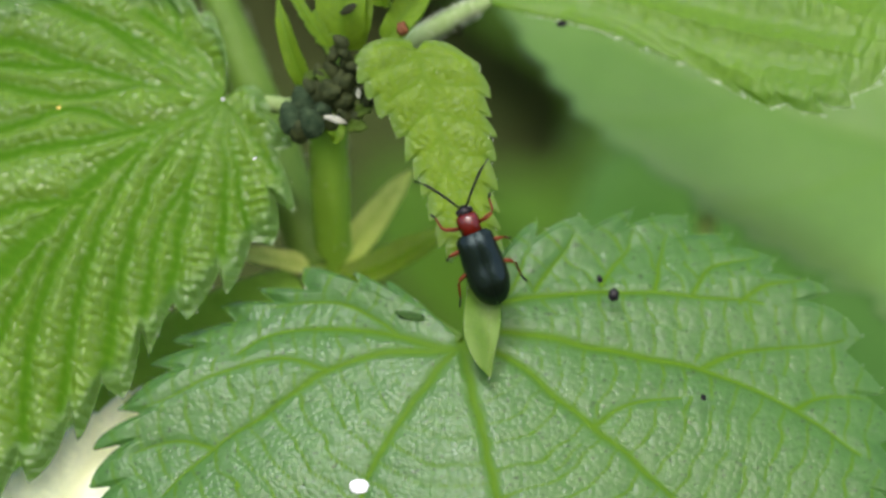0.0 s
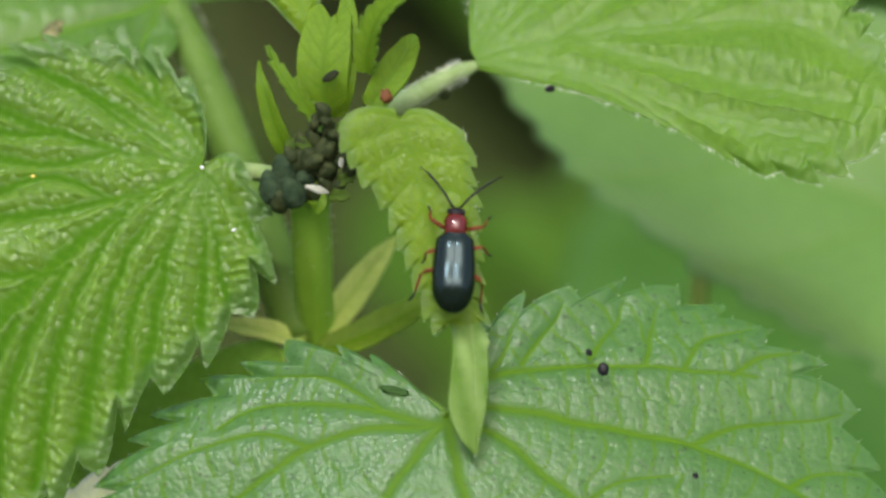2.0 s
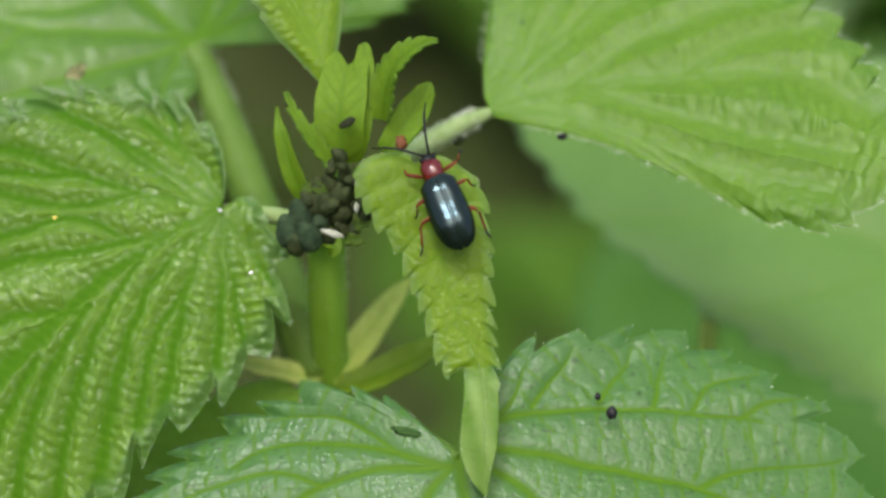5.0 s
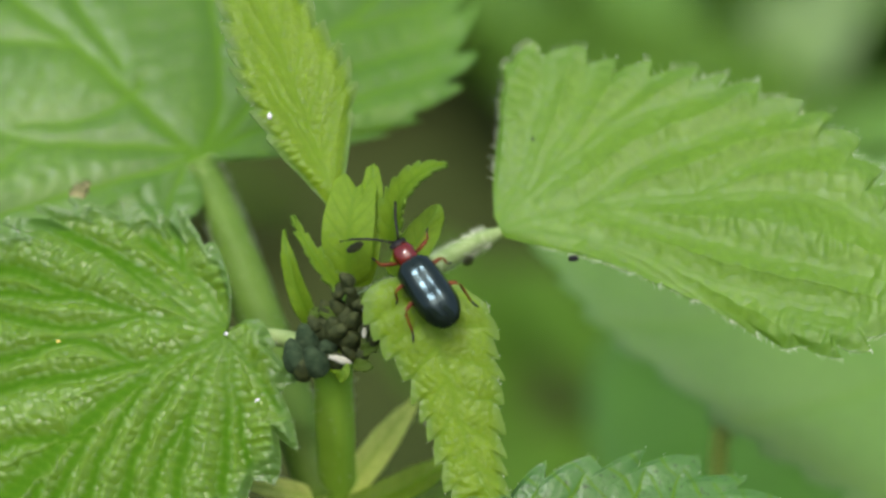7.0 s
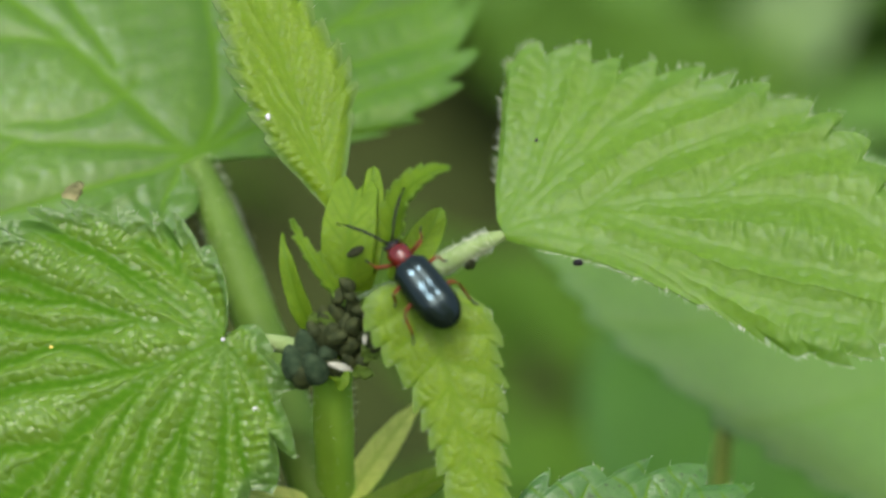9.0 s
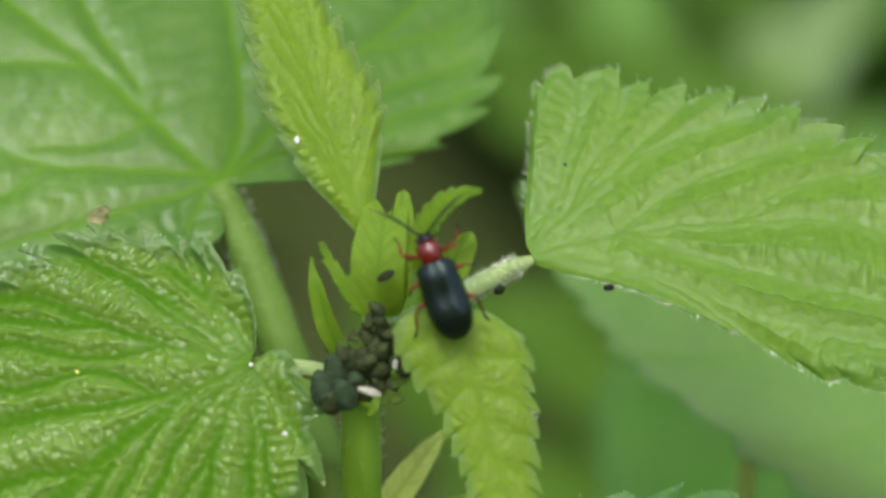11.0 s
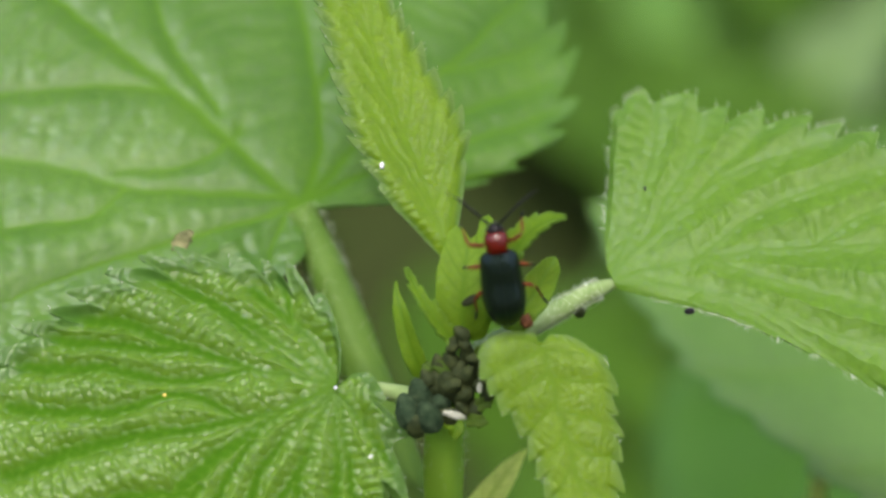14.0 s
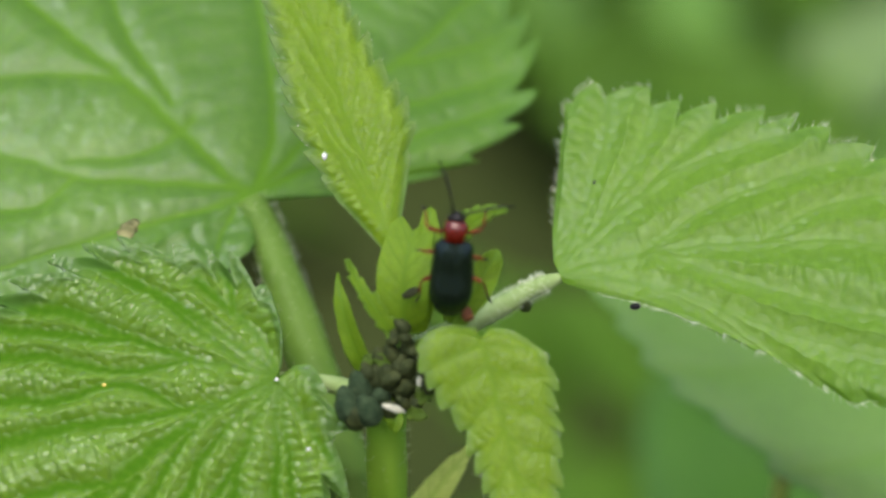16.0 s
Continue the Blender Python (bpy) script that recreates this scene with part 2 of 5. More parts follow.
def leaf_mesh(name, ctrl, up, margin, teeth=20, tooth=0.7, lean=0.5, back=-50.0, mid=45.0, front=62.0, fan=0.6, fold=(8.0, 8.0), arc=0.06,
              quilt=0.2, groove=0.12, veins=(), wave=0.15, across=30, per_tooth=9, cross=1.7, seed=1, rib=0.32):
    """A small or distant serrated leaf. ctrl: Bezier of the midrib (mm); up: its normal; margin: for each side the length of the side lines (mm) along the margin
    from the basal lobe (0) to the tip (1). The lines up to fan spring from the base and swing from the angle back to mid; the others spring from the midrib.
    veins: where along the margin the side veins end."""
    rng = np.random.default_rng(seed)
    curve = bezier(ctrl, 200)
    steps = np.r_[0, np.cumsum(np.linalg.norm(np.diff(curve, axis=0), axis=1))]
    length = steps[-1]
    tan = unit(np.gradient(curve, axis=0))
    up = np.array(up, float)
    nu = across
    u = 1 - (1 - np.linspace(0, 1, nu + 1)) ** 1.25
    verts, faces, vein, lay, rims = [], [], [], [], []
    count = 0
    fine = np.linspace(0, 1, 1200)

    def lines(q, side):
        w = np.interp(q, *zip(*margin[side]))
        s = np.clip((q - fan) / (1 - fan), 0, 1)
        return w, s, np.radians(np.where(q < fan, back + (mid - back) * q / fan, mid + (front - mid) * s))

    edges = []
    for side in (0, 1):
        w, s, phi = lines(fine, side)
        w[30:-30] = np.convolve(w, np.ones(61) / 61, "valid")
        ex, ey = w * np.cos(phi), s * length + w * np.sin(phi)
        run = np.r_[0, np.cumsum(np.hypot(np.diff(ex), np.diff(ey)))]
        edges.append((w, ex, ey, run / run[-1]))
    nq = max(teeth * per_tooth, 60)
    q = np.interp(np.linspace(0, 1, nq + 1), 0.4 * edges[0][3] + 0.4 * edges[1][3] + 0.2 * fine, fine)
    for side in (0, 1):
        sign = (-1, 1)[side]
        w, ex, ey, run = edges[side]
        margin_at = np.interp(q, fine, run)
        wide = np.interp(q, fine, w)
        _, s, phi = lines(q, side)
        k = margin_at * teeth + (0.4 * side) + 0.16 * np.sin(margin_at * 23 + side + seed)
        fr = k % 1
        saw = np.where(fr < 0.8, np.sin(math.pi / 2 * fr / 0.8) ** 0.8, (1 - fr) / 0.2)
        usual = tooth * smooth(0, 0.05, margin_at) * (0.12 + 0.88 * smooth(1.0, 0.8, margin_at))
        size = usual * (0.7 + 0.6 * rng.random(teeth + 3)[k.astype(int)])
        Q, U = np.meshgrid(q, u, indexing="ij")
        edge = smooth(1.0 - min(0.45, 2.4 * tooth / max(wide.max(), 1e-3)), 1.0, U) if tooth else 0 * U
        bow = arc * U * (1 - U) * -2.0 * wide[:, None]
        x = wide[:, None] * U * np.cos(phi)[:, None] - bow * np.sin(phi)[:, None]
        y = s[:, None] * length + wide[:, None] * U * np.sin(phi)[:, None] + bow * np.cos(phi)[:, None]
        run_x, run_y = np.gradient(np.interp(q, fine, ex)), np.gradient(np.interp(q, fine, ey))
        run_l = np.maximum(np.hypot(run_x, run_y), 1e-9)
        run_x, run_y = run_x / run_l, run_y / run_l
        out_by, along_by = size * saw - 0.45 * usual, size * saw * lean
        x = x + (out_by * run_y + along_by * run_x)[:, None] * edge
        y = y + (along_by * run_y - out_by * run_x)[:, None] * edge
        # side veins follow the side lines; cross veins join them
        vq = np.array(veins[side])
        d2 = np.abs(Q[..., None] - vq).min(-1) * np.hypot(np.gradient(x, q, axis=0), np.gradient(y, q, axis=0))
        d1 = np.where(Q < fan, np.abs(x) + np.where(y < 0, 9.0, 0.0), wide[:, None] * U * np.maximum(np.cos(phi), 0.3)[:, None])
        far = wide[:, None] * U
        strip = np.searchsorted(vq, q)
        row = far / cross + rng.random(len(vq) + 1)[strip][:, None] + 0.2 * np.sin(Q * 60 + seed) + 0.2 * np.sin(far * 1.7 + Q * 90)
        d3 = np.abs(row - np.floor(row) - 0.5) * cross
        v1 = hat(d1, min(rib, 0.44) * (1.05 - 0.75 * np.clip(y / length, 0, 1)) + 0.02)
        v2 = hat(d2, rib * 0.62 * (1.1 - 0.75 * U))
        v3 = hat(d3, min(rib, 0.45) * 0.2) * smooth(0.3, 1.0, far) * smooth(1.0, 0.9, U)
        puff = np.maximum(hat(d1, 0.9), hat(d2, 0.75))
        height = quilt * (1 - np.maximum(puff, 0.3 * hat(d3, 0.25 * cross))) * smooth(1.02, 0.8, U)
        height = height - groove * np.maximum(v1, np.maximum(0.8 * v2, 0.35 * v3))
        height = height + wave * np.sin(margin_at[:, None] * 15 + seed * 2 + side) * U ** 2
        value = np.clip(np.maximum(v1, np.maximum(0.9 * v2, 0.4 * v3)), 0, 1)
        # onto the bent midrib
        yy = np.clip(y, 0, length)
        c = np.stack([np.interp(yy, steps, curve[:, i]) for i in range(3)], -1)
        t = unit(np.stack([np.interp(yy, steps, tan[:, i]) for i in range(3)], -1))
        c = c + t * (y - yy)[..., None]
        n = unit(up - t * (t @ up)[..., None])
        b = np.cross(t, n)
        fo = radians(fold[side])
        side_n = n + (n * (math.cos(fo) - 1) - b * (sign * math.sin(fo))) * smooth(0.0, 0.12, U)[..., None]
        pos = c + b * (sign * x * math.cos(fo))[..., None] + n * (x * math.sin(fo))[..., None] + side_n * height[..., None]
        verts.append(pos.reshape(-1, 3))
        vein.append(value.ravel())
        lay.append(np.stack([far, 3.7 * strip[:, None] + y, 0 * far + 50 * side], -1).reshape(-1, 3) * 0.001)
        rims.append((0.35 * smooth(0.3, 1.0, edge) * np.ones_like(U)).ravel())
        i, j = np.meshgrid(np.arange(nq), np.arange(nu), indexing="ij")
        a = (count + i * (nu + 1) + j).ravel()
        quad = np.stack([a, a + 1, a + nu + 2, a + nu + 1], -1)
        faces.append(quad[:, ::-1] if side == 0 else quad)
        count += len(verts[-1])
    return woven(name, np.concatenate(verts), np.concatenate(faces), np.concatenate(vein), np.concatenate(rims), np.concatenate(lay))


def woven(name, verts, faces, vein, rim, lay):
    """A leaf's mesh (mm) with its vein, rim and grain values, its halves welded along the midrib."""
    mesh = bpy.data.meshes.new(name)
    mesh.from_pydata((verts * 0.001 + np.array((0, 0, HEIGHT))).tolist(), [], faces.tolist())
    mesh.attributes.new("vein", "FLOAT", "POINT").data.foreach_set("value", vein.astype(np.float32))
    mesh.attributes.new("rim", "FLOAT", "POINT").data.foreach_set("value", rim.astype(np.float32))
    mesh.attributes.new("lay", "FLOAT_VECTOR", "POINT").data.foreach_set("vector", lay.astype(np.float32).ravel())
    bm = bmesh.new()
    bm.from_mesh(mesh)
    bmesh.ops.remove_doubles(bm, verts=bm.verts, dist=1e-6)
    bm.to_mesh(mesh)
    bm.free()
    mesh.update()
    return mesh


def leaf(parent, material, name="leaf", label="", thick=0.08, **shape):
    ob = part(name, leaf_mesh(name, **shape), material, parent, label)
    if thick:
        so = ob.modifiers.new("thickness", "SOLIDIFY")
        so.thickness, so.offset = thick * 0.001, -1.0
    return ob


def spline(points, step):
    """A smooth open curve through flat points, sampled about every step."""
    p = np.array(points, float)
    p = np.vstack([2 * p[0] - p[1], p, 2 * p[-1] - p[-2]])
    out = []
    for a, b, c, d in zip(p, p[1:], p[2:], p[3:]):
        n = max(2, int(np.linalg.norm(c - b) / step))
        t = np.linspace(0, 1, n, endpoint=False)[:, None]
        out.append(0.5 * (2 * b + (c - a) * t + (2 * a - 5 * b + 4 * c - d) * t ** 2 + (3 * b - a - 3 * c + d) * t ** 3))
    return np.vstack(out + [p[-2:-1]])


def ripple(x, y, seed, size):
    """Uneven waves of about that size, -1 to 1."""
    k, s = 2 * math.pi / size, seed * 1.7
    return (np.sin(k * (0.9 * x + 0.4 * y) + s) + np.sin(k * (0.77 * y - 0.62 * x) * 1.3 + 2.1 * s) + np.sin(k * (0.3 * x + 1.1 * y) * 1.9 + 0.6 * s)) / 3


def nearest_vein(flat, curves):
    """For flat points: the distance to the nearest vein, its number, the way along it, the side, and the share of its length gone."""
    pts, tans, ids, runs, shares = [], [], [], [], []
    for k, c in enumerate(curves):
        s = spline(c, 0.06)
        run = np.r_[0, np.cumsum(np.linalg.norm(np.diff(s, axis=0), axis=1))]
        pts.append(s)
        tans.append(unit(np.gradient(s, axis=0)))
        ids.append(np.full(len(s), k))
        runs.append(run)
        shares.append(run / run[-1])
    pts, tans, ids, runs, shares = (np.concatenate(v) for v in (pts, tans, ids, runs, shares))
    tree = KDTree(len(pts))
    for k, (x, y) in enumerate(pts):
        tree.insert((x, y, 0), k)
    tree.balance()
    near = np.array([tree.find((x, y, 0))[1] for x, y in flat])
    off = flat - pts[near]
    t = tans[near]
    along = np.sum(off * t, 1)
    over = off[:, 0] * t[:, 1] - off[:, 1] * t[:, 0]
    return np.linalg.norm(off, axis=1), ids[near], runs[near] + along, np.sign(over), shares[near]


def blade_mesh(name, ctrl, up, sides, tip, veins, branches=(), spine=((0, 0), (99, 0)), ribbed=True, rib=1.25, fold=(0.0, 0.0), cup=0.0, steady=0.0, pitch=2.0, tooth=0.8, lean=0.5, bare=(2.0, 2.0),
               bite=(1.0, 1.0), till=(1.0, 1.0), grow=0.0, bald=99.0, step=0.11, across=120, slope=0.7, quilt=0.2, valley=0.6, groove=0.1, width=0.2, minor=0.65, cross=1.5, rung=0.09, lattice=0.5, cells=0.3, valley_shade=0.0, line=1.0, waver=1.0,
               slant=0.3, ring=False, plain_base=0.5, wave=0.15, roll=(0.0, 0.0), rimmed=0.4, seed=1):
    """A serrated leaf blade on a bent midrib. ctrl: Bezier of the midrib (mm); up: its normal; sides: for the two halves the run of the margin
    from the leaf's base towards its tip, in the flat leaf (mm across, mm along); veins and branches: runs of the side veins in the flat leaf.
    Between the veins the blade bulges by quilt and is crossed by fine rungs, cross apart."""
    rng = np.random.default_rng(seed)
    curve = bezier(ctrl, 200)
    steps = np.r_[0, np.cumsum(np.linalg.norm(np.diff(curve, axis=0), axis=1))]
    length = steps[-1]
    tan = unit(np.gradient(curve, axis=0))
    tan = unit((1 - steady) * tan + steady * unit(curve[-1] - curve[0]))
    up = np.array(up, float)
    spine_y, spine_x = np.array(spine, float).T
    end = (float(np.interp(tip, spine_y, spine_x)), tip)
    flats, uses, margins, depths, faces, count = [], [], [], [], [], 0
    u = 1 - (1 - np.linspace(0, 1, across + 1)) ** 1.2
    outer = []
    for side in (0, 1):
        edge = spline(list(sides[side]) + [end], 0.02)
        outer.append((edge, np.r_[0, np.cumsum(np.linalg.norm(np.diff(edge, axis=0), axis=1))]))
    n = int(max(run[-1] for _, run in outer) / step)
    kern = max(3, n // 14) | 1
    root = 0
    for edge, run in outer:
        at = np.linspace(0, run[-1], n + 1)
        rise = np.clip(np.interp(at, run, edge[:, 1]) - slope * np.abs(np.interp(at, run, edge[:, 0])), 0, tip)
        rise = np.convolve(np.pad(np.maximum.accumulate(rise), kern // 2, "edge"), np.ones(kern) / kern, "valid")
        last = smooth(0.93, 1.0, at / run[-1])
        root = root + 0.5 * (rise * (1 - last) + tip * last)
    rx = np.interp(root, spine_y, spine_x)
    for side in (0, 1):
        edge, run = outer[side]
        total = run[-1]
        at = np.linspace(0, total, n + 1)
        mx, my = np.interp(at, run, edge[:, 0]), np.interp(at, run, edge[:, 1])
        # teeth: convex behind, drawn out forward to a point
        k = at / np.broadcast_to(pitch, 2)[side] + 0.14 * np.sin(at * 1.3 + seed + side)
        fr = k - np.floor(k)
        usual = tooth * bite[side] * smooth(bare[side] * 0.5, bare[side] * 1.5 + 0.01, at) * (0.15 + 0.85 * smooth(total, total * 0.8, at)) * smooth(till[side] + 0.03, till[side] - 0.01, at / total)
        usual = usual * (1 + grow * (at / total - 0.35))
        size = usual * (0.82 + 0.36 * rng.random(int(k.max()) + 3))[np.floor(k).astype(int) + 1]
        tx, ty = unit(np.stack([np.gradient(mx), np.gradient(my)], -1)).T
        sign = (-1, 1)[side]
        reach = np.hypot(mx - rx, my - root)
        lx, ly = (mx - rx) / np.maximum(reach, 1e-6), (my - root) / np.maximum(reach, 1e-6)
        square = np.clip(lx * sign * ty - ly * sign * tx, 0.4, 1.0)
        peak = 0.45 + 0.33 * smooth(0.4, 0.9, square)
        saw = np.where(fr < peak, np.sin(math.pi / 2 * np.minimum(fr / peak, 1)) ** 0.8, (np.maximum(1 - fr, 0) / (1 - peak)) ** 1.1)
        out_by, along_by = (size * saw - 0.5 * usual) / np.maximum(square, 0.7), size * saw * lean * smooth(0.6, 0.95, square)
        out_by = np.maximum(out_by, -0.6 * reach)
        U, R = np.meshgrid(u, reach, indexing="xy")
        near_edge = smooth(1.0 - np.clip(2.6 * tooth / np.maximum(reach, 0.3), 0.1, 0.6)[:, None], 1.0, U)
        x = rx[:, None] + (mx - rx)[:, None] * U + (out_by * lx + along_by * tx)[:, None] * near_edge
        y = root[:, None] + (my - root)[:, None] * U + (out_by * ly + along_by * ty)[:, None] * near_edge
        flats.append(np.stack([x, y], -1).reshape(-1, 2))
        uses.append(np.stack([U, near_edge * bite[side]], -1).reshape(-1, 2))
        margins.append(np.repeat(at, across + 1))
        depths.append((R * (1 - U)).ravel())
        i, j = np.meshgrid(np.arange(n), np.arange(across), indexing="ij")
        a = (count + i * (across + 1) + j).ravel()
        quad = np.stack([a, a + 1, a + across + 2, a + across + 1], -1)
        faces.append(quad[:, ::-1] if side == 0 else quad)
        count += (n + 1) * (across + 1)
    half = np.r_[np.zeros(len(flats[0]), int), np.ones(len(flats[1]), int)]
    flat, use, at, inward = np.vstack(flats), np.vstack(uses), np.concatenate(margins), np.concatenate(depths)
    faces = np.concatenate(faces)
    x, y = flat.T
    U, rim = use.T
    midrib = [(float(np.interp(v, spine_y, spine_x)), float(v)) for v in np.linspace(0, tip, 12)]
    curves = [*([midrib] if ribbed else []), *veins, *branches]
    strength = np.r_[[rib] * ribbed, np.ones(len(veins)), np.full(len(branches), minor)]
    d, idx, run, over, share = nearest_vein(flat + 0.10 * np.stack([ripple(x, y, seed, 3.1), ripple(x, y, seed + 4, 3.7)], -1), curves)
    w = width * strength[idx] * (1.1 - 0.75 * share)
    v1 = hat(d, w)
    # rungs between the veins
    far = np.hypot(x, y)
    if ring:  # veins fan out from the base: the rungs run from vein to vein, square to them
        mids = np.array([np.mean(c, axis=0) for c in curves])
        rank = np.empty(len(curves), int)
        rank[np.argsort(np.arctan2(mids[:, 1], mids[:, 0]))] = np.arange(len(curves))
        off = rng.random(len(curves) + 2)[rank[idx] + (over < 0)]
        row = far / cross + off
    else:
        off = rng.random(2 * len(curves) + 2)[2 * idx + (over > 0)]
        row = run / cross + off + slant * d / cross * np.where(idx % 2 == 0, 1, -1)
    row = row + waver * (0.14 * ripple(x, y, seed + 1, 1.7 * cross + 0.5) + 0.3 * ripple(x, y, seed + 2, 5.0))
    dr = np.abs(row - np.floor(row) - 0.5) * cross
    gone = smooth(0.0, 0.5 * cross, d)
    patchy = 0.65 + 0.35 * ripple(x, y, seed + 3, 2.3)
    v2 = hat(dr, rung) * smooth(0.0, 0.25, d) * smooth(0.0, 4 * plain_base, far)
    calm = smooth(0.0, 0.9, inward)
    height = quilt * (1 - hat(d, valley * (0.6 + 0.4 * strength[idx]))) * (0.35 + 0.65 * calm) * smooth(0.0, plain_base, far)
    height = height * (1 - cells * hat(dr, 0.28 * cross) * gone * patchy) - groove * v1 * strength[idx]
    height = height + wave * np.sin(at * 0.55 + seed * 2 + half) * U ** 2 - np.array(roll)[half] * smooth(1.6, 0.0, inward) ** 2
    value = np.clip(np.maximum(line * v1, lattice * v2 * (0.5 + 0.5 * patchy)), 0, 1)
    # wide soft bands beside the veins: valley shade put into the vein colour
    value = np.maximum(value, valley_shade * (1 - 0.4 * hat(dr, 0.2 * cross) * patchy) * hat(d, 0.5 * valley * (0.25 + 0.75 * strength[idx]) * (0.7 + 0.6 * smooth(2.0, 14.0, far))) * (0.25 + 0.75 * smooth(0.0, 6.0, far)))
    value = np.maximum(value, (0.4 + 0.3 * np.cos(5.0 * (x - np.interp(y, spine_y, spine_x)) + y) + 0.2 * ripple(x, 0.3 * y, seed, 1.1)) * smooth(bald, bald + 1.0, y))
    height = height + 0.45 * np.abs(x - np.interp(y, spine_y, spine_x)) * smooth(bald, bald + 1.5, y)
    # onto the bent midrib
    yy = np.clip(y, 0, length)
    c = np.stack([np.interp(yy, steps, curve[:, i]) for i in range(3)], -1)
    t = unit(np.stack([np.interp(yy, steps, tan[:, i]) for i in range(3)], -1))
    c = c + t * (y - yy)[:, None]
    n = unit(up - t * (t @ up)[:, None])
    b = np.cross(t, n)
    fo = np.radians(np.array(fold))[(x >= 0).astype(int)]
    ax = np.sqrt(x * x + 0.16) - 0.4
    pos = c + b * (x * np.cos(fo))[:, None] + n * (ax * np.sin(fo) + cup * ax * ax + height)[:, None]
    mesh = woven(name, pos, faces, value, rimmed * smooth(0.25, 1.0, rim) * smooth(bald + 1.0, bald, y), np.stack([run, d, 3.7 * idx + 1.9 * over], -1) * 0.001)
    mesh.polygons.foreach_set("material_index", (y[faces].mean(1) > bald).astype(np.int32))
    return mesh


def blade(parent, material, name="leaf", label="", thick=0.08, **shape):
    ob = part(name, blade_mesh(name, **shape), material, parent, label)
    so = ob.modifiers.new("thickness", "SOLIDIFY")
    so.thickness, so.offset = thick * 0.001, -1.0
    return ob


def tube_mesh(name, ctrl, radii, sides=14, n=40, ribs=0.0, flat=1.0, seed=0):
    """A tapered, slightly uneven tube along a Bezier (mm)."""
    curve = bezier(ctrl, n)
    tan = unit(np.gradient(curve, axis=0))
    ref = np.array((0.3, -1.0, 0.2)) if abs(tan[0] @ unit(np.array((0.3, -1.0, 0.2)))) < 0.9 else np.array((1.0, 0, 0))
    a = unit(np.cross(tan, ref))
    b = np.cross(tan, a)
    r = np.interp(np.linspace(0, 1, n), np.linspace(0, 1, len(radii)), radii)
    bm = bmesh.new()
    rings = []
    for i in range(n):
        ring = []
        for k in range(sides):
            th = 2 * math.pi * k / sides
            rr = r[i] * (1 + ribs * math.cos(4 * th) + 0.03 * math.sin(i * 0.7 + k + seed))
            ring.append(bm.verts.new(mm(curve[i] + a[i] * math.cos(th) * rr + b[i] * math.sin(th) * rr * flat)))
        rings.append(ring)
    for r0, r1 in zip(rings, rings[1:]):
        for k in range(sides):
            bm.faces.new((r0[k], r0[(k + 1) % sides], r1[(k + 1) % sides], r1[k]))
    bm.faces.new(rings[0][::-1])
    bm.faces.new(rings[-1])
    bmesh.ops.recalc_face_normals(bm, faces=bm.faces)
    mesh = bpy.data.meshes.new(name)
    bm.to_mesh(mesh)
    bm.free()
    return mesh


def tube(parent, material, name, ctrl, radii, label="", **how):
    return part(name, tube_mesh(name, ctrl, radii, **how), material, parent, label)


def hairs(parent, spots, outward, length=0.5, name="hairs", seed=0):
    """Fine stinging hairs: thin cones at spots (mm), leaning outward."""
    rng = random.Random(seed)
    bm = bmesh.new()
    for s, o in zip(spots, outward):
        d = Vector(o).normalized() + Vector((rng.uniform(-.5, .5), rng.uniform(-.5, .5), rng.uniform(-.4, .6)))
        d = d.normalized()
        e = d.orthogonal().normalized()
        g = d.cross(e)
        l, r = length * rng.uniform(0.5, 1.2), 0.009
        ring = [bm.verts.new(mm(Vector(s) + (e * math.cos(t) + g * math.sin(t)) * r)) for t in (0, 2.1, 4.2)]
        tip = bm.verts.new(mm(Vector(s) + d * l))
        for k in range(3):
            bm.faces.new((ring[k], ring[(k + 1) % 3], tip))
    return tagged(part(name, bm, M_HAIR, parent, "fine pale stinging hairs"), kind="stuff")


def tube_hairs(parent, ctrl, radius, count, length, seed, first=2):
    rng = np.random.default_rng(seed)
    curve = bezier(ctrl, 100)
    tan = unit(np.gradient(curve, axis=0))
    k = rng.integers(first, 98, count)
    v = rng.normal(size=(count, 3))
    v = unit(v - tan[k] * np.sum(v * tan[k], 1, keepdims=True))
    hairs(parent, curve[k] + v * radius * 0.95, v, length, seed=seed)


def margin_hairs(ob, near, count, length, seed, clear=0.0022):
    """Hairs along the margin of a leaf, but for its base."""
    rng = random.Random(seed)
    mesh = ob.data
    edges = {}
    for p in mesh.polygons:
        for e in p.edge_keys:
            edges[e] = edges.get(e, 0) + 1
    rim = [e for e, n in edges.items() if n == 1]
    mid = sum((v.co for v in mesh.vertices), Vector()) / len(mesh.vertices)
    spots, outs = [], []
    rim = [e for e in rim if (mesh.vertices[e[0]].co - mm(near)).length > clear]
    for _ in range(count):
        v = mesh.vertices[rng.choice(rim)[0]]
        spots.append((v.co - Vector((0, 0, HEIGHT))) * 1000)
        outs.append((v.co - mid).normalized() + v.normal * 0.4)
    hairs(ob, spots, outs, length, seed=seed)


# ---- ground ----
def ground_sheet():
    bm = bmesh.new()
    bmesh.ops.create_grid(bm, x_segments=80, y_segments=80, size=1.0)
    for v in bm.verts:
        v.co.x, v.co.y = (math.copysign(abs(c) ** 2.2 * 40, c) for c in v.co.xy)
        v.co.z = 0.02 * noise.noise(v.co * 6) - 0.02 if v.co.length < 3 else 0.0
    ob = part("ground", bm, M_SOIL, None)
    tagged(ob, "dark moist earth under the herbs", "ground", kind="structure")


ground_sheet()


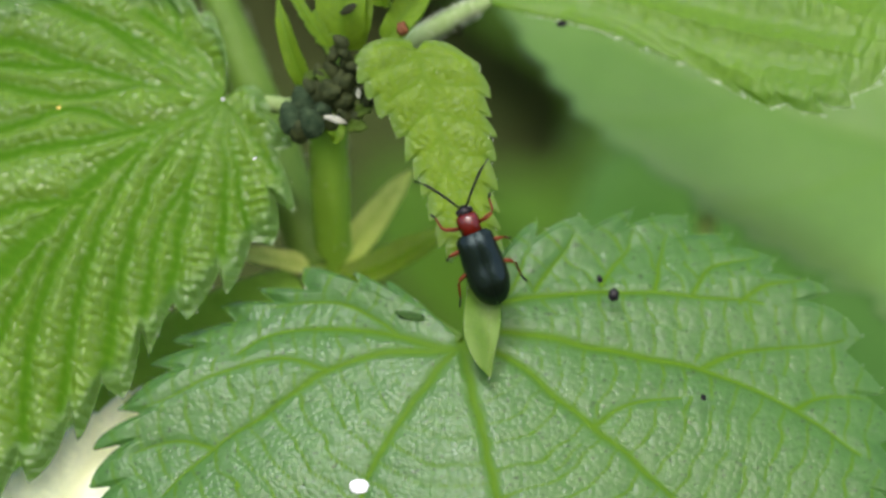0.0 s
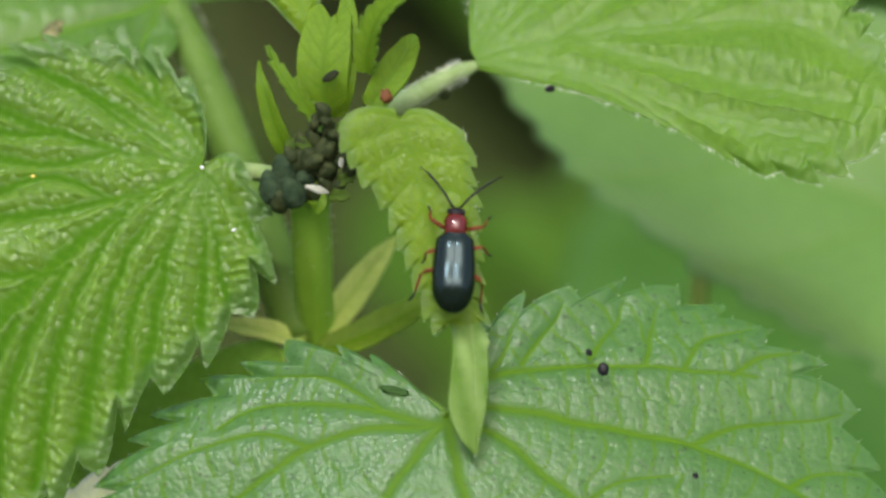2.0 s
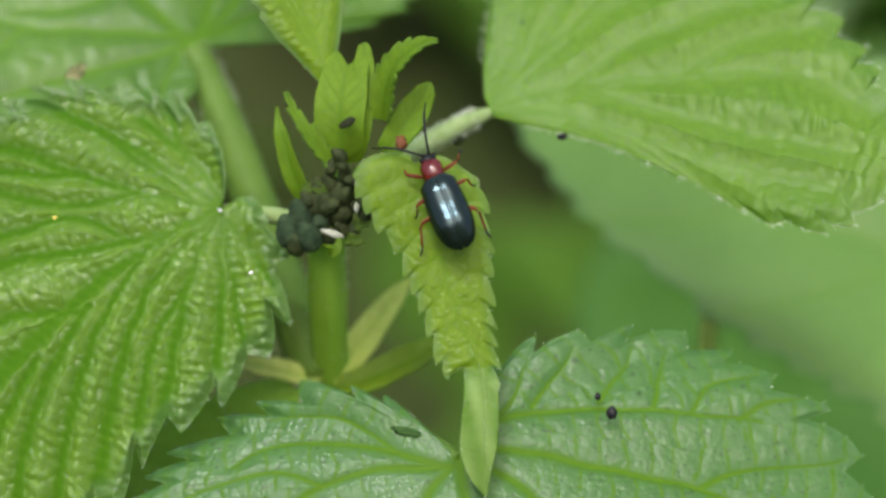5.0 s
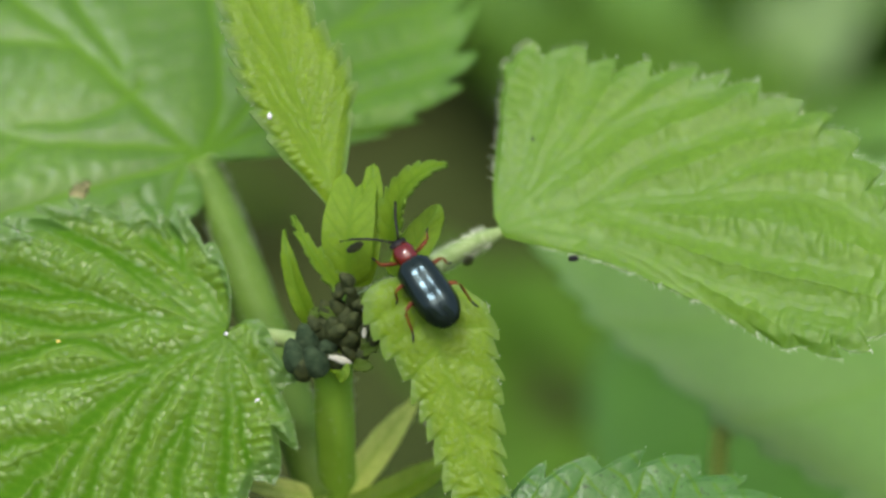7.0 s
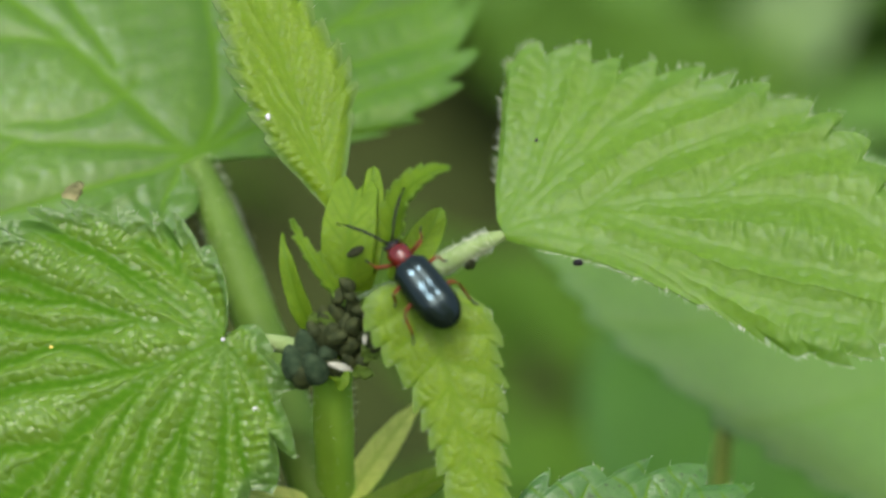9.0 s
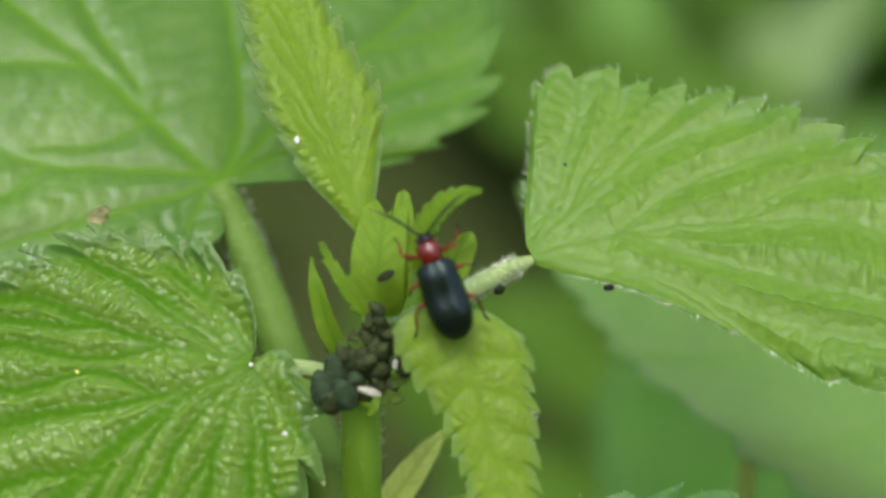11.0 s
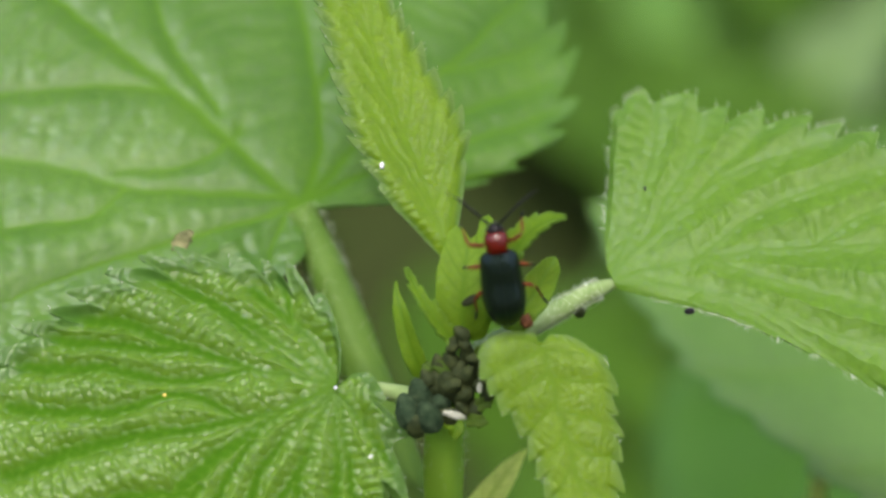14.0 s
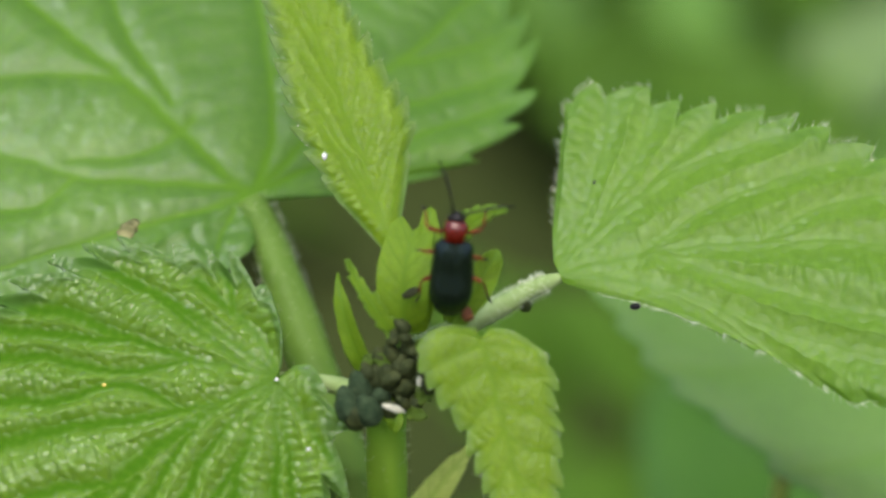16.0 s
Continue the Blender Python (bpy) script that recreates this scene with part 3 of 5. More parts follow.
def undergrowth(name, count, area, low, high, size, material, seed, label, spread=0.12):
    """Many small leaves of the herbs further down, each a bent pointed blade."""
    rng = random.Random(seed)
    verts, faces = [], []
    for _ in range(count):
        x, y = rng.uniform(*area[0]) + rng.gauss(0, spread), rng.uniform(*area[1]) + rng.gauss(0, spread)
        z = rng.uniform(low, high)
        if (x / 0.065) ** 2 + ((y - 0.45) / 0.09) ** 2 < 1:  # a bare patch of earth
            continue
        l = rng.uniform(*size)
        w = l * rng.uniform(0.25, 0.4)
        m = pose(x, y, z, rng.uniform(-35, 35), rng.uniform(-35, 35), rng.uniform(0, 360))
        b = len(verts)
        for i, (t, k) in enumerate(((0, 0.15), (0.2, 0.85), (0.45, 1.0), (0.75, 0.6), (1.0, 0.03))):
            for sx in (-1, 0, 1):
                verts.append(m @ Vector((sx * w * k, (t - 0.4) * l, 0.1 * l * abs(sx) - 0.35 * l * (t - 0.3) ** 2)))
            if i:
                o = b + 3 * i
                faces += [(o - 3, o - 2, o + 1, o), (o - 2, o - 1, o + 2, o + 1)]
    mesh = bpy.data.meshes.new(name)
    mesh.from_pydata(verts, [], faces)
    ob = part(name, mesh, material, None)
    return tagged(ob, label, "undergrowth", kind="stuff")


undergrowth("undergrowth", 70, ((0.05, 0.20), (0.25, 0.62)), 0.02, 0.09, (0.03, 0.06), M_FAR, 9, "fresh green low herbs close behind the nettle", 0.01)
undergrowth("undergrowth", 520, ((0.02, 0.5), (0.10, 1.1)), 0.01, 0.10, (0.04, 0.09), M_DEEP, 4, "low green herbs behind the nettle")
undergrowth("undergrowth", 130, ((-0.5, 0.03), (0.12, 1.1)), 0.01, 0.09, (0.03, 0.07), M_DEEP, 6, "thin low green herbs on olive-brown earth")
undergrowth("undergrowth", 160, ((0.05, 0.4), (0.3, 0.9)), 0.02, 0.10, (0.03, 0.06), M_FAR, 5, "scattered lighter leaves of low herbs")
undergrowth("undergrowth", 1500, ((-0.8, 0.9), (1.2, 2.2)), 0.01, 0.10, (0.04, 0.09), M_DEEP, 7, "low green herbs spread further off", 0.7)
undergrowth("undergrowth", 1300, ((-0.9, 0.9), (-1.2, -0.5)), 0.01, 0.10, (0.04, 0.09), M_DEEP, 8, "low green herbs spread before the nettle", 0.5)
# unseen tall leaves, added to keep low sky off the beetle's wing cases
undergrowth("undergrowth", 1500, ((-0.6, 0.6), (-0.7, -0.45)), 0.1, 0.75, (0.05, 0.10), M_DEEP, 12, "tall green herbs added out of view to block the low sky", 0.1)
undergrowth("undergrowth", 500, ((-1.2, -0.6), (0.0, 1.0)), 0.01, 0.10, (0.04, 0.09), M_DEEP, 10, "low green herbs spread beside the nettle", 0.25)
undergrowth("undergrowth", 500, ((0.6, 1.2), (0.0, 1.0)), 0.01, 0.10, (0.04, 0.09), M_DEEP, 11, "low green herbs spread beside the nettle", 0.25)

# ---- the nettle ----
nettle = tagged(new("nettle"), "young green stinging nettle with serrated leaves and aphids", "plant")
STEM = [(-0.45, -0.57, -1.08), (-0.76, -0.60, -7.09), (0.3, 4.0, -120.0), (2.0, 5.0, -421.0)]
TOP = [(-0.46, -0.60, -1.41), (-0.24, -0.19, -0.36), (0.04, 0.29, 0.62), (0.31, 0.94, 1.79)]
tube(nettle, M_STEM, "stem", STEM, (0.85, 0.95, 1.3, 2.2), "square green stem", sides=24, n=140, ribs=0.07)
tube(nettle, M_STEM, "shoot_tip", TOP, (0.85, 0.9, 0.8, 0.35), sides=20, n=30)

def outline(shape, half):
    return [[(q, v * w) for q, v in shape] for w in half]


OVATE = [(0, 0.4), (0.12, 0.55), (0.3, 0.9), (0.45, 1.0), (0.6, 1.05), (0.8, 0.7), (0.93, 0.3), (1, 0.0)]
LANCE = [(0, 0.35), (0.15, 0.7), (0.35, 1.0), (0.55, 1.05), (0.75, 0.8), (0.9, 0.4), (1, 0.0)]
SIDE_VEINS = [[0.2, 0.4, 0.6, 0.7, 0.8, 0.9]] * 2

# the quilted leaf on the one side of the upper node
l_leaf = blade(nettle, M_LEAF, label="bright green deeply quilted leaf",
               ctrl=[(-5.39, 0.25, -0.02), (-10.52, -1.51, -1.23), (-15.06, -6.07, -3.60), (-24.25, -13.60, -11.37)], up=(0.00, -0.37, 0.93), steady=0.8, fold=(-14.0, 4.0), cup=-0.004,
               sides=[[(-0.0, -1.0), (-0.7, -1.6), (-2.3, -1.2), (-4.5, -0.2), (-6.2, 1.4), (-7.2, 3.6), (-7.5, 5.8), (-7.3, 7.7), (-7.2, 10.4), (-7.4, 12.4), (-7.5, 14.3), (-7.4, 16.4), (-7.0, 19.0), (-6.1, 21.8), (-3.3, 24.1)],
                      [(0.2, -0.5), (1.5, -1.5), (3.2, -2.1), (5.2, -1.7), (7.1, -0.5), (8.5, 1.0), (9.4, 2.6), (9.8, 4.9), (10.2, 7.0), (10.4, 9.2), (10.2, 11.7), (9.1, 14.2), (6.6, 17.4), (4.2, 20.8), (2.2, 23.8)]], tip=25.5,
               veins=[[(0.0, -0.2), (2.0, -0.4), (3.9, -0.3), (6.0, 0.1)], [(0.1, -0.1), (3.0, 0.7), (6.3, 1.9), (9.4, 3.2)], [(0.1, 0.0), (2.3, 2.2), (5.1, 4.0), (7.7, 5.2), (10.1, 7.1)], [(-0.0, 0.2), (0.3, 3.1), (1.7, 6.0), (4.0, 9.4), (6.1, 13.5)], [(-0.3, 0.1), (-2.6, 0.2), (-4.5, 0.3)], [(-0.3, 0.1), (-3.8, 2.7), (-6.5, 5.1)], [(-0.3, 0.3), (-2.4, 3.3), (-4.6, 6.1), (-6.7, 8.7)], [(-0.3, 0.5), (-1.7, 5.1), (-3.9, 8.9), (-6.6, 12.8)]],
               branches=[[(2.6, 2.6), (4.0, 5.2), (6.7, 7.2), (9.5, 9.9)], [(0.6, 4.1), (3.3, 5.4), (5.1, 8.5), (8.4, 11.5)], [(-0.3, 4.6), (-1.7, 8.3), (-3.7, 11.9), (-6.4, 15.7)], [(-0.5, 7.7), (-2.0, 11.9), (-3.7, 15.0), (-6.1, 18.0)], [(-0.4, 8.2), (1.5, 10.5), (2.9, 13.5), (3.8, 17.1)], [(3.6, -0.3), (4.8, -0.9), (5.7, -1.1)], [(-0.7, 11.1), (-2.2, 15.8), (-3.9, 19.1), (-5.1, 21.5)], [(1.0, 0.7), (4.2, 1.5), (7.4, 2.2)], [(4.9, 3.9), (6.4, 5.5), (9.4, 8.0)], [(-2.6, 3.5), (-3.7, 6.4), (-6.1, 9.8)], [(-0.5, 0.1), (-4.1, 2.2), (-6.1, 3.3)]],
               pitch=(2.5, 1.5), tooth=0.8, lean=0.4, bare=(2.5, 3.5), bite=(1.35, 1.3), grow=0.6, quilt=0.5, valley=0.7, groove=0.0, width=0.2, minor=0.68, rib=1.8, line=0.5, cross=0.56, rung=0.07, lattice=0.0, cells=0.34, valley_shade=0.95, ring=True, plain_base=2.0, wave=0.2, roll=(0.15, -0.35), rimmed=0.6, step=0.09, across=130, seed=3)
tube(l_leaf, M_PETIOLE, "petiole", [(-5.43, 0.60, -0.38), (-4.23, 0.88, -0.67), (-2.62, 0.68, -0.74), (-0.47, -0.09, -0.85)], (0.3, 0.4, 0.42), sides=12, n=20)

# the leaf on the other side
r_leaf = blade(nettle, M_RIGHT, label="light green leaf with a drooping lower half",
               ctrl=[(7.13, 5.64, 1.78), (13.42, 4.45, 2.24), (19.72, 2.78, 2.26), (25.85, 1.0, 2.18)], up=(0.00, -0.37, 0.93), fold=(3.0, -12.0),
               sides=[[(-0.5, -0.2), (-2.4, -0.5), (-5.1, -0.6), (-7.3, -0.7), (-8.9, -0.5), (-9.5, 0.8), (-9.5, 2.5), (-9.0, 4.6), (-9.1, 6.6), (-8.9, 8.6), (-8.6, 10.7), (-8.1, 12.8), (-6.6, 15.6), (-3.6, 18.1), (-1.0, 19.5)],
                      [(0.5, 0.4), (0.8, 2.0), (1.2, 4.4), (1.8, 7.2), (2.5, 10.0), (3.3, 12.2), (4.0, 14.6), (4.0, 16.3), (3.2, 18.0), (1.4, 19.4)]], tip=19.9,
               veins=[[(-0.1, 0.1), (-3.1, 0.9), (-6.7, 1.2), (-9.3, 1.3)], [(-0.1, 0.2), (-2.9, 2.1), (-5.8, 4.8), (-8.1, 8.7)], [(0.1, 0.3), (-1.5, 4.6), (-2.7, 9.0), (-3.6, 14.0), (-2.4, 17.8)], [(0.3, 0.3), (0.2, 4.3), (1.0, 8.8), (1.6, 12.3), (1.7, 16.9)]],
               branches=[[(-2.0, 1.4), (-6.0, 2.7), (-9.0, 3.1)], [(-4.2, 3.2), (-7.5, 5.3), (-8.8, 6.1)], [(-1.1, 3.8), (-4.0, 6.3), (-6.4, 9.8), (-7.7, 12.3)], [(-2.7, 9.0), (-4.9, 11.3), (-6.4, 14.6)], [(0.3, 4.3), (1.2, 6.8), (2.4, 9.3)], [(0.8, 7.8), (2.4, 10.4), (3.5, 12.4)], [(-1.4, 4.6), (-0.6, 8.3), (-0.1, 13.6), (0.0, 17.2)]],
               ribbed=False, pitch=1.7, tooth=0.95, lean=0.3, bare=(8.0, 6.0), bite=(1.0, 0.75), quilt=0.4, valley=1.1, groove=0.0, width=0.14, minor=0.6, cross=0.72, rung=0.08, lattice=0.0, cells=0.36, waver=1.5, valley_shade=0.25, ring=True, plain_base=7.0, wave=0.12, rimmed=0.25, step=0.1, across=110, seed=8)
R_PET = [(8.00, 5.78, 1.42), (6.10, 5.35, 1.60), (3.70, 3.35, 0.55), (-0.01, 2.34, -0.54)]
tube(r_leaf, M_PETIOLE, "petiole", R_PET, (0.06, 0.38, 0.48, 0.53, 0.55, 0.45), "pale hairy petiole", sides=16, n=30)
tube_hairs(r_leaf, R_PET, 0.47, 1300, 0.3, 3, 22)

# the broad leaf below
b_leaf = blade(nettle, M_BROAD, label="broad green leaf with pale raised veins",
               ctrl=[(5.63, -9.34, -6.78), (6.47, -12.56, -8.12), (7.38, -16.89, -9.79), (9.90, -32.69, -19.12)], up=(0.00, -0.43, 0.90), fold=(-3.0, -5.0), cup=-0.002,
               sides=[[(-0.6, -0.8), (-1.5, -2.6), (-2.6, -4.0), (-3.9, -4.6), (-5.4, -4.7), (-7.2, -4.6), (-9.1, -4.5), (-11.3, -3.9), (-13.5, -2.5), (-15.1, -0.8), (-16.8, 1.1), (-17.9, 3.0), (-18.5, 5.9), (-18.2, 9.3), (-16.4, 13.4), (-12.6, 17.7), (-7.8, 21.7)],
                      [(0.4, -0.7), (1.0, -2.0), (2.1, -3.4), (3.7, -4.4), (5.7, -5.1), (7.8, -5.1), (10.1, -4.7), (12.1, -3.9), (14.0, -2.7), (15.3, -1.5), (16.8, -0.0), (17.9, 3.1), (18.4, 7.2), (16.9, 12.1), (13.0, 16.5), (8.3, 20.6)]], tip=26.0,
               veins=[[(0.3, 0.3), (3.0, -1.2), (5.5, -2.3), (7.8, -2.9), (10.2, -2.4)], [(0.4, 0.2), (4.1, -0.5), (6.6, -0.3), (9.7, 1.0), (12.5, 2.2), (15.0, 4.0)], [(0.5, 0.4), (2.7, 2.3), (4.9, 4.6), (6.5, 7.2), (8.3, 10.7)], [(0.0, 0.1), (-1.8, -1.3), (-5.0, -1.3), (-8.5, -0.6), (-14.3, 1.1)], [(-0.1, 0.1), (-2.2, 0.0), (-5.5, 1.4), (-10.6, 3.4), (-14.4, 5.8), (-16.9, 8.3)], [(-0.0, 0.4), (-1.9, 1.2), (-4.1, 4.0), (-6.3, 6.7), (-8.9, 10.6), (-10.8, 14.6)]],
               branches=[[(6.3, -0.4), (8.6, -1.7), (11.5, -1.6), (15.0, -1.1)], [(12.2, 2.1), (13.6, 1.1), (15.9, 1.0)], [(2.5, -0.9), (4.1, -2.8), (6.4, -4.0), (8.0, -4.2)], [(-4.0, -1.7), (-5.3, -2.9), (-6.6, -4.0)], [(-7.1, -1.3), (-8.7, -2.7), (-9.4, -3.8)], [(-9.5, -0.4), (-10.3, -2.2), (-11.1, -3.3)], [(-11.2, 0.1), (-12.6, -1.0), (-14.8, -1.1)], [(-10.6, 3.4), (-12.6, 2.9), (-15.0, 3.1), (-17.7, 3.1)], [(-14.4, 5.8), (-16.1, 5.5), (-18.2, 5.7)], [(-2.4, -1.6), (-3.4, -2.4), (-4.4, -3.9)], [(-13.3, 0.9), (-14.8, 0.4), (-16.7, 0.5)], [(-5.0, 5.1), (-7.0, 4.4), (-9.3, 4.5)]],
               pitch=(2.3, 2.05), tooth=1.25, lean=0.18, bare=(3.2, 3.0), bite=(0.8, 0.95), quilt=0.08, valley=0.4, groove=0.04, width=0.21, minor=0.62, cross=1.15, rung=0.06, lattice=1.1, cells=0.5, waver=0.75, ring=True, plain_base=1.6, wave=0.3, roll=(0.1, 0.2), rimmed=0.08, step=0.1, across=170, seed=5)
tube(b_leaf, M_LONG, "petiole", [(5.66, -9.21, -6.95), (4.73, -7.74, -7.25), (2.59, -4.68, -9.68), (-0.57, -1.16, -12.50)], (0.3, 0.45, 0.6, 0.7), sides=14, n=24)

# the leaf behind
k_leaf = blade(nettle, M_BACK, label="large smooth green leaf behind the shoot tip",
               ctrl=[(-7.55, 12.29, 0.20), (-10.47, 15.04, 1.76), (-14.65, 18.89, 3.79), (-30.87, 29.40, 9.48)], up=(0.21, -0.32, 0.92), fold=(-7.0, 2.0),
               sides=[[(-0.4, -0.6), (-1.5, -2.1), (-2.8, -2.2), (-4.7, -1.6), (-7.0, -0.2), (-9.4, 1.2), (-12.2, 2.2), (-14.9, 3.3), (-17.7, 5.3), (-18.2, 10.6), (-15.6, 17.1), (-10.1, 23.0), (-4.9, 27.1)],
                      [(0.9, -0.6), (2.5, -1.8), (4.4, -3.0), (6.7, -3.9), (8.9, -4.5), (10.7, -5.1), (13.0, -4.8), (14.8, -3.9), (16.6, -2.2), (18.0, -0.2), (18.9, 1.8), (19.4, 4.0), (19.9, 7.7), (18.6, 12.3), (15.1, 18.7), (8.7, 24.7)]], tip=29.5,
               veins=[[(0.4, 0.3), (-3.3, 4.2), (-5.4, 6.6), (-6.7, 9.7), (-8.8, 13.1)], [(0.2, 0.1), (-2.6, 1.2), (-6.3, 3.0), (-9.9, 4.7), (-13.7, 6.4)], [(0.7, 0.3), (3.1, 1.8), (5.7, 4.6), (9.4, 9.3), (12.6, 13.4)], [(0.7, 0.1), (3.9, -0.6), (9.0, -2.3), (14.2, -4.0)], [(0.7, 0.2), (6.7, 1.1), (12.7, 1.4), (18.3, 1.9)]],
               branches=[[(0.9, 5.0), (-2.3, 5.3), (-5.1, 7.7)], [(0.8, 6.5), (2.6, 11.9), (6.9, 16.5)], [(0.0, 8.8), (-2.6, 12.1), (-6.4, 15.4)], [(-5.4, 6.6), (-7.8, 6.8), (-10.8, 9.3)], [(5.1, -1.0), (7.2, -3.4), (9.0, -4.4)], [(6.7, 1.1), (10.1, -0.7), (15.3, -2.5)], [(11.0, 1.3), (13.9, 0.2), (17.6, -0.8)], [(5.2, 4.2), (10.4, 5.8), (16.5, 8.6)], [(-0.7, 0.1), (-2.6, -0.8), (-3.6, -1.9)]],
               pitch=2.3, tooth=1.3, lean=0.4, bare=(3.0, 6.0), quilt=0.18, valley=0.7, groove=0.04, width=0.2, minor=0.7, cross=1.3, rung=0.1, lattice=0.35, cells=0.5, ring=True, plain_base=3.0, wave=0.3, rimmed=0.2, step=0.16, across=80, seed=6)

K_PET = [(-7.58, 12.52, 0.00), (-5.86, 10.06, -2.13), (-4.09, 5.31, -5.31), (-1.13, -0.55, -10.33)]
tube(k_leaf, M_LONG, "petiole", K_PET, (0.75, 1.0, 1.2, 1.25), "long green petiole", sides=16, n=40)
tube_hairs(k_leaf, K_PET, 1.05, 1000, 0.35, 4)
tube_hairs(nettle, STEM, 0.95, 500, 0.4, 5)

# the upright young leaf
YOUNG_VEINS = [[0.12, 0.26, 0.4, 0.54, 0.67, 0.78, 0.88]] * 2
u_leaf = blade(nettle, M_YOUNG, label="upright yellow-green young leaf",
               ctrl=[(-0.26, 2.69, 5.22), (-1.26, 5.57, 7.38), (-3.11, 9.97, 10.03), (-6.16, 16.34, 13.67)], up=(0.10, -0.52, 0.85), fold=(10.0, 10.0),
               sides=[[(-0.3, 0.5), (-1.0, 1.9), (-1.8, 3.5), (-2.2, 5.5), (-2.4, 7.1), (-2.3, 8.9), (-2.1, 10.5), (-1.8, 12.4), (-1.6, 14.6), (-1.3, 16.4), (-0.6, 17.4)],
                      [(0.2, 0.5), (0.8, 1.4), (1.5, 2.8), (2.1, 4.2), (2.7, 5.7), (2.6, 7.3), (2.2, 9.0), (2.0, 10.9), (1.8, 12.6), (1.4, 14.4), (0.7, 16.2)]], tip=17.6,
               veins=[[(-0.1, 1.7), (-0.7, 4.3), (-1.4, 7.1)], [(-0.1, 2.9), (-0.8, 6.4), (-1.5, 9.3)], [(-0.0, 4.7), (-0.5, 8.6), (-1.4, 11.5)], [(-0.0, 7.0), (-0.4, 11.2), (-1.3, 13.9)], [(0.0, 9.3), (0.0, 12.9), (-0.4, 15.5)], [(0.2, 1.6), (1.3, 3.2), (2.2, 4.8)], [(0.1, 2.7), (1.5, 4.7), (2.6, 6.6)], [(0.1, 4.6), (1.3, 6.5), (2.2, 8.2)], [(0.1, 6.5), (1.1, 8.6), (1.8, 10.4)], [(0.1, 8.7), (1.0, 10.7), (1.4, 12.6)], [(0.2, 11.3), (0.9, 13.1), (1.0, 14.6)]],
               pitch=1.15, tooth=0.4, lean=0.5, bare=(4.0, 4.5), quilt=0.12, valley=0.36, groove=0.0, width=0.12, cross=0.42, rung=0.06, lattice=0.0, cells=0.55, valley_shade=0.35, line=0.5, slant=0.2, wave=0.05, roll=(0.3, 0.35), rimmed=0.9, step=0.07, across=50, seed=9)

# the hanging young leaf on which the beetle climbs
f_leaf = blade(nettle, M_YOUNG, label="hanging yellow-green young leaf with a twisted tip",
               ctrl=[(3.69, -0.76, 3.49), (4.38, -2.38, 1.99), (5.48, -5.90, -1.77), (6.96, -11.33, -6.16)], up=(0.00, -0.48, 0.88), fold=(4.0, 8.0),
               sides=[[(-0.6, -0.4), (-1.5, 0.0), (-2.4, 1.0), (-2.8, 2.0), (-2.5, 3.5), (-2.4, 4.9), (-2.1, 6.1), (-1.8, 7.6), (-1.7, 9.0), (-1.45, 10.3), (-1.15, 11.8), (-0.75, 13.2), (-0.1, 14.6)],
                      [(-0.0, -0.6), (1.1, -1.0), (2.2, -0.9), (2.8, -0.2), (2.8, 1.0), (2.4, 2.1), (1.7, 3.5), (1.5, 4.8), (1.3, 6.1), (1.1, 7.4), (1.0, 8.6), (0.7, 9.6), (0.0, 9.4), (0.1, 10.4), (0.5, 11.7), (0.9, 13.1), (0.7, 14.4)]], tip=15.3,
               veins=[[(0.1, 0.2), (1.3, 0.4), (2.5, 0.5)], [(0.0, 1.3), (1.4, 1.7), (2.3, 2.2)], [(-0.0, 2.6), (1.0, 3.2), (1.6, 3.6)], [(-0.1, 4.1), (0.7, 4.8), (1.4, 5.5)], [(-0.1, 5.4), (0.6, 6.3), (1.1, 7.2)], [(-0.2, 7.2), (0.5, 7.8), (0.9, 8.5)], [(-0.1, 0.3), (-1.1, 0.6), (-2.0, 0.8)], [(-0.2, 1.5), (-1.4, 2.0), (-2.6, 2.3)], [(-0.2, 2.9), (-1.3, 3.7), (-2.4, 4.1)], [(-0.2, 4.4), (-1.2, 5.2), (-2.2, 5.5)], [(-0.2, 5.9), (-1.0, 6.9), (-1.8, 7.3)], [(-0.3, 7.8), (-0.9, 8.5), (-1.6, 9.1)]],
               spine=((0, 0), (7.5, -0.3), (9.6, -0.8), (11, -0.7), (15.3, 0.2)), pitch=1.05, tooth=0.36, lean=0.45, bare=(2.5, 3.5), till=(0.70, 0.66), bald=9.6, quilt=0.075, valley=0.36, groove=0.0, width=0.13, cross=0.42, rung=0.06, lattice=0.0, cells=0.5, valley_shade=0.3, line=0.5, slant=0.2, wave=0.08, roll=(0.2, 0.2), rimmed=0.6, step=0.06, across=60, seed=12)
f_leaf.data.materials.append(M_TIP)
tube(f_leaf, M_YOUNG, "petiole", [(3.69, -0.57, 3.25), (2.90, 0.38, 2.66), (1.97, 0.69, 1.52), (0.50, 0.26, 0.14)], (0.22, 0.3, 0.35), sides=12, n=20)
for k, (ob, near, n, l) in enumerate(((l_leaf, (-5.39, 0.25, -0.02), 170, 0.26), (r_leaf, (7.13, 5.64, 1.78), 560, 0.44), (u_leaf, (-0.26, 2.69, 5.22), 60, 0.18), (f_leaf, (3.69, -0.76, 3.49), 80, 0.2), (b_leaf, (5.63, -9.34, -6.78), 220, 0.24))):
    margin_hairs(ob, near, n, l, 20 + k, 0.006 if ob is u_leaf else 0.0022)


NARROW = [(0, 0.05), (0.2, 0.5), (0.5, 1.0), (0.75, 1.1), (0.9, 0.7), (1, 0.0)]
BLUNT = [(0, 0.5), (0.2, 0.85), (0.5, 1.1), (0.75, 1.15), (0.9, 0.85), (1, 0.0)]


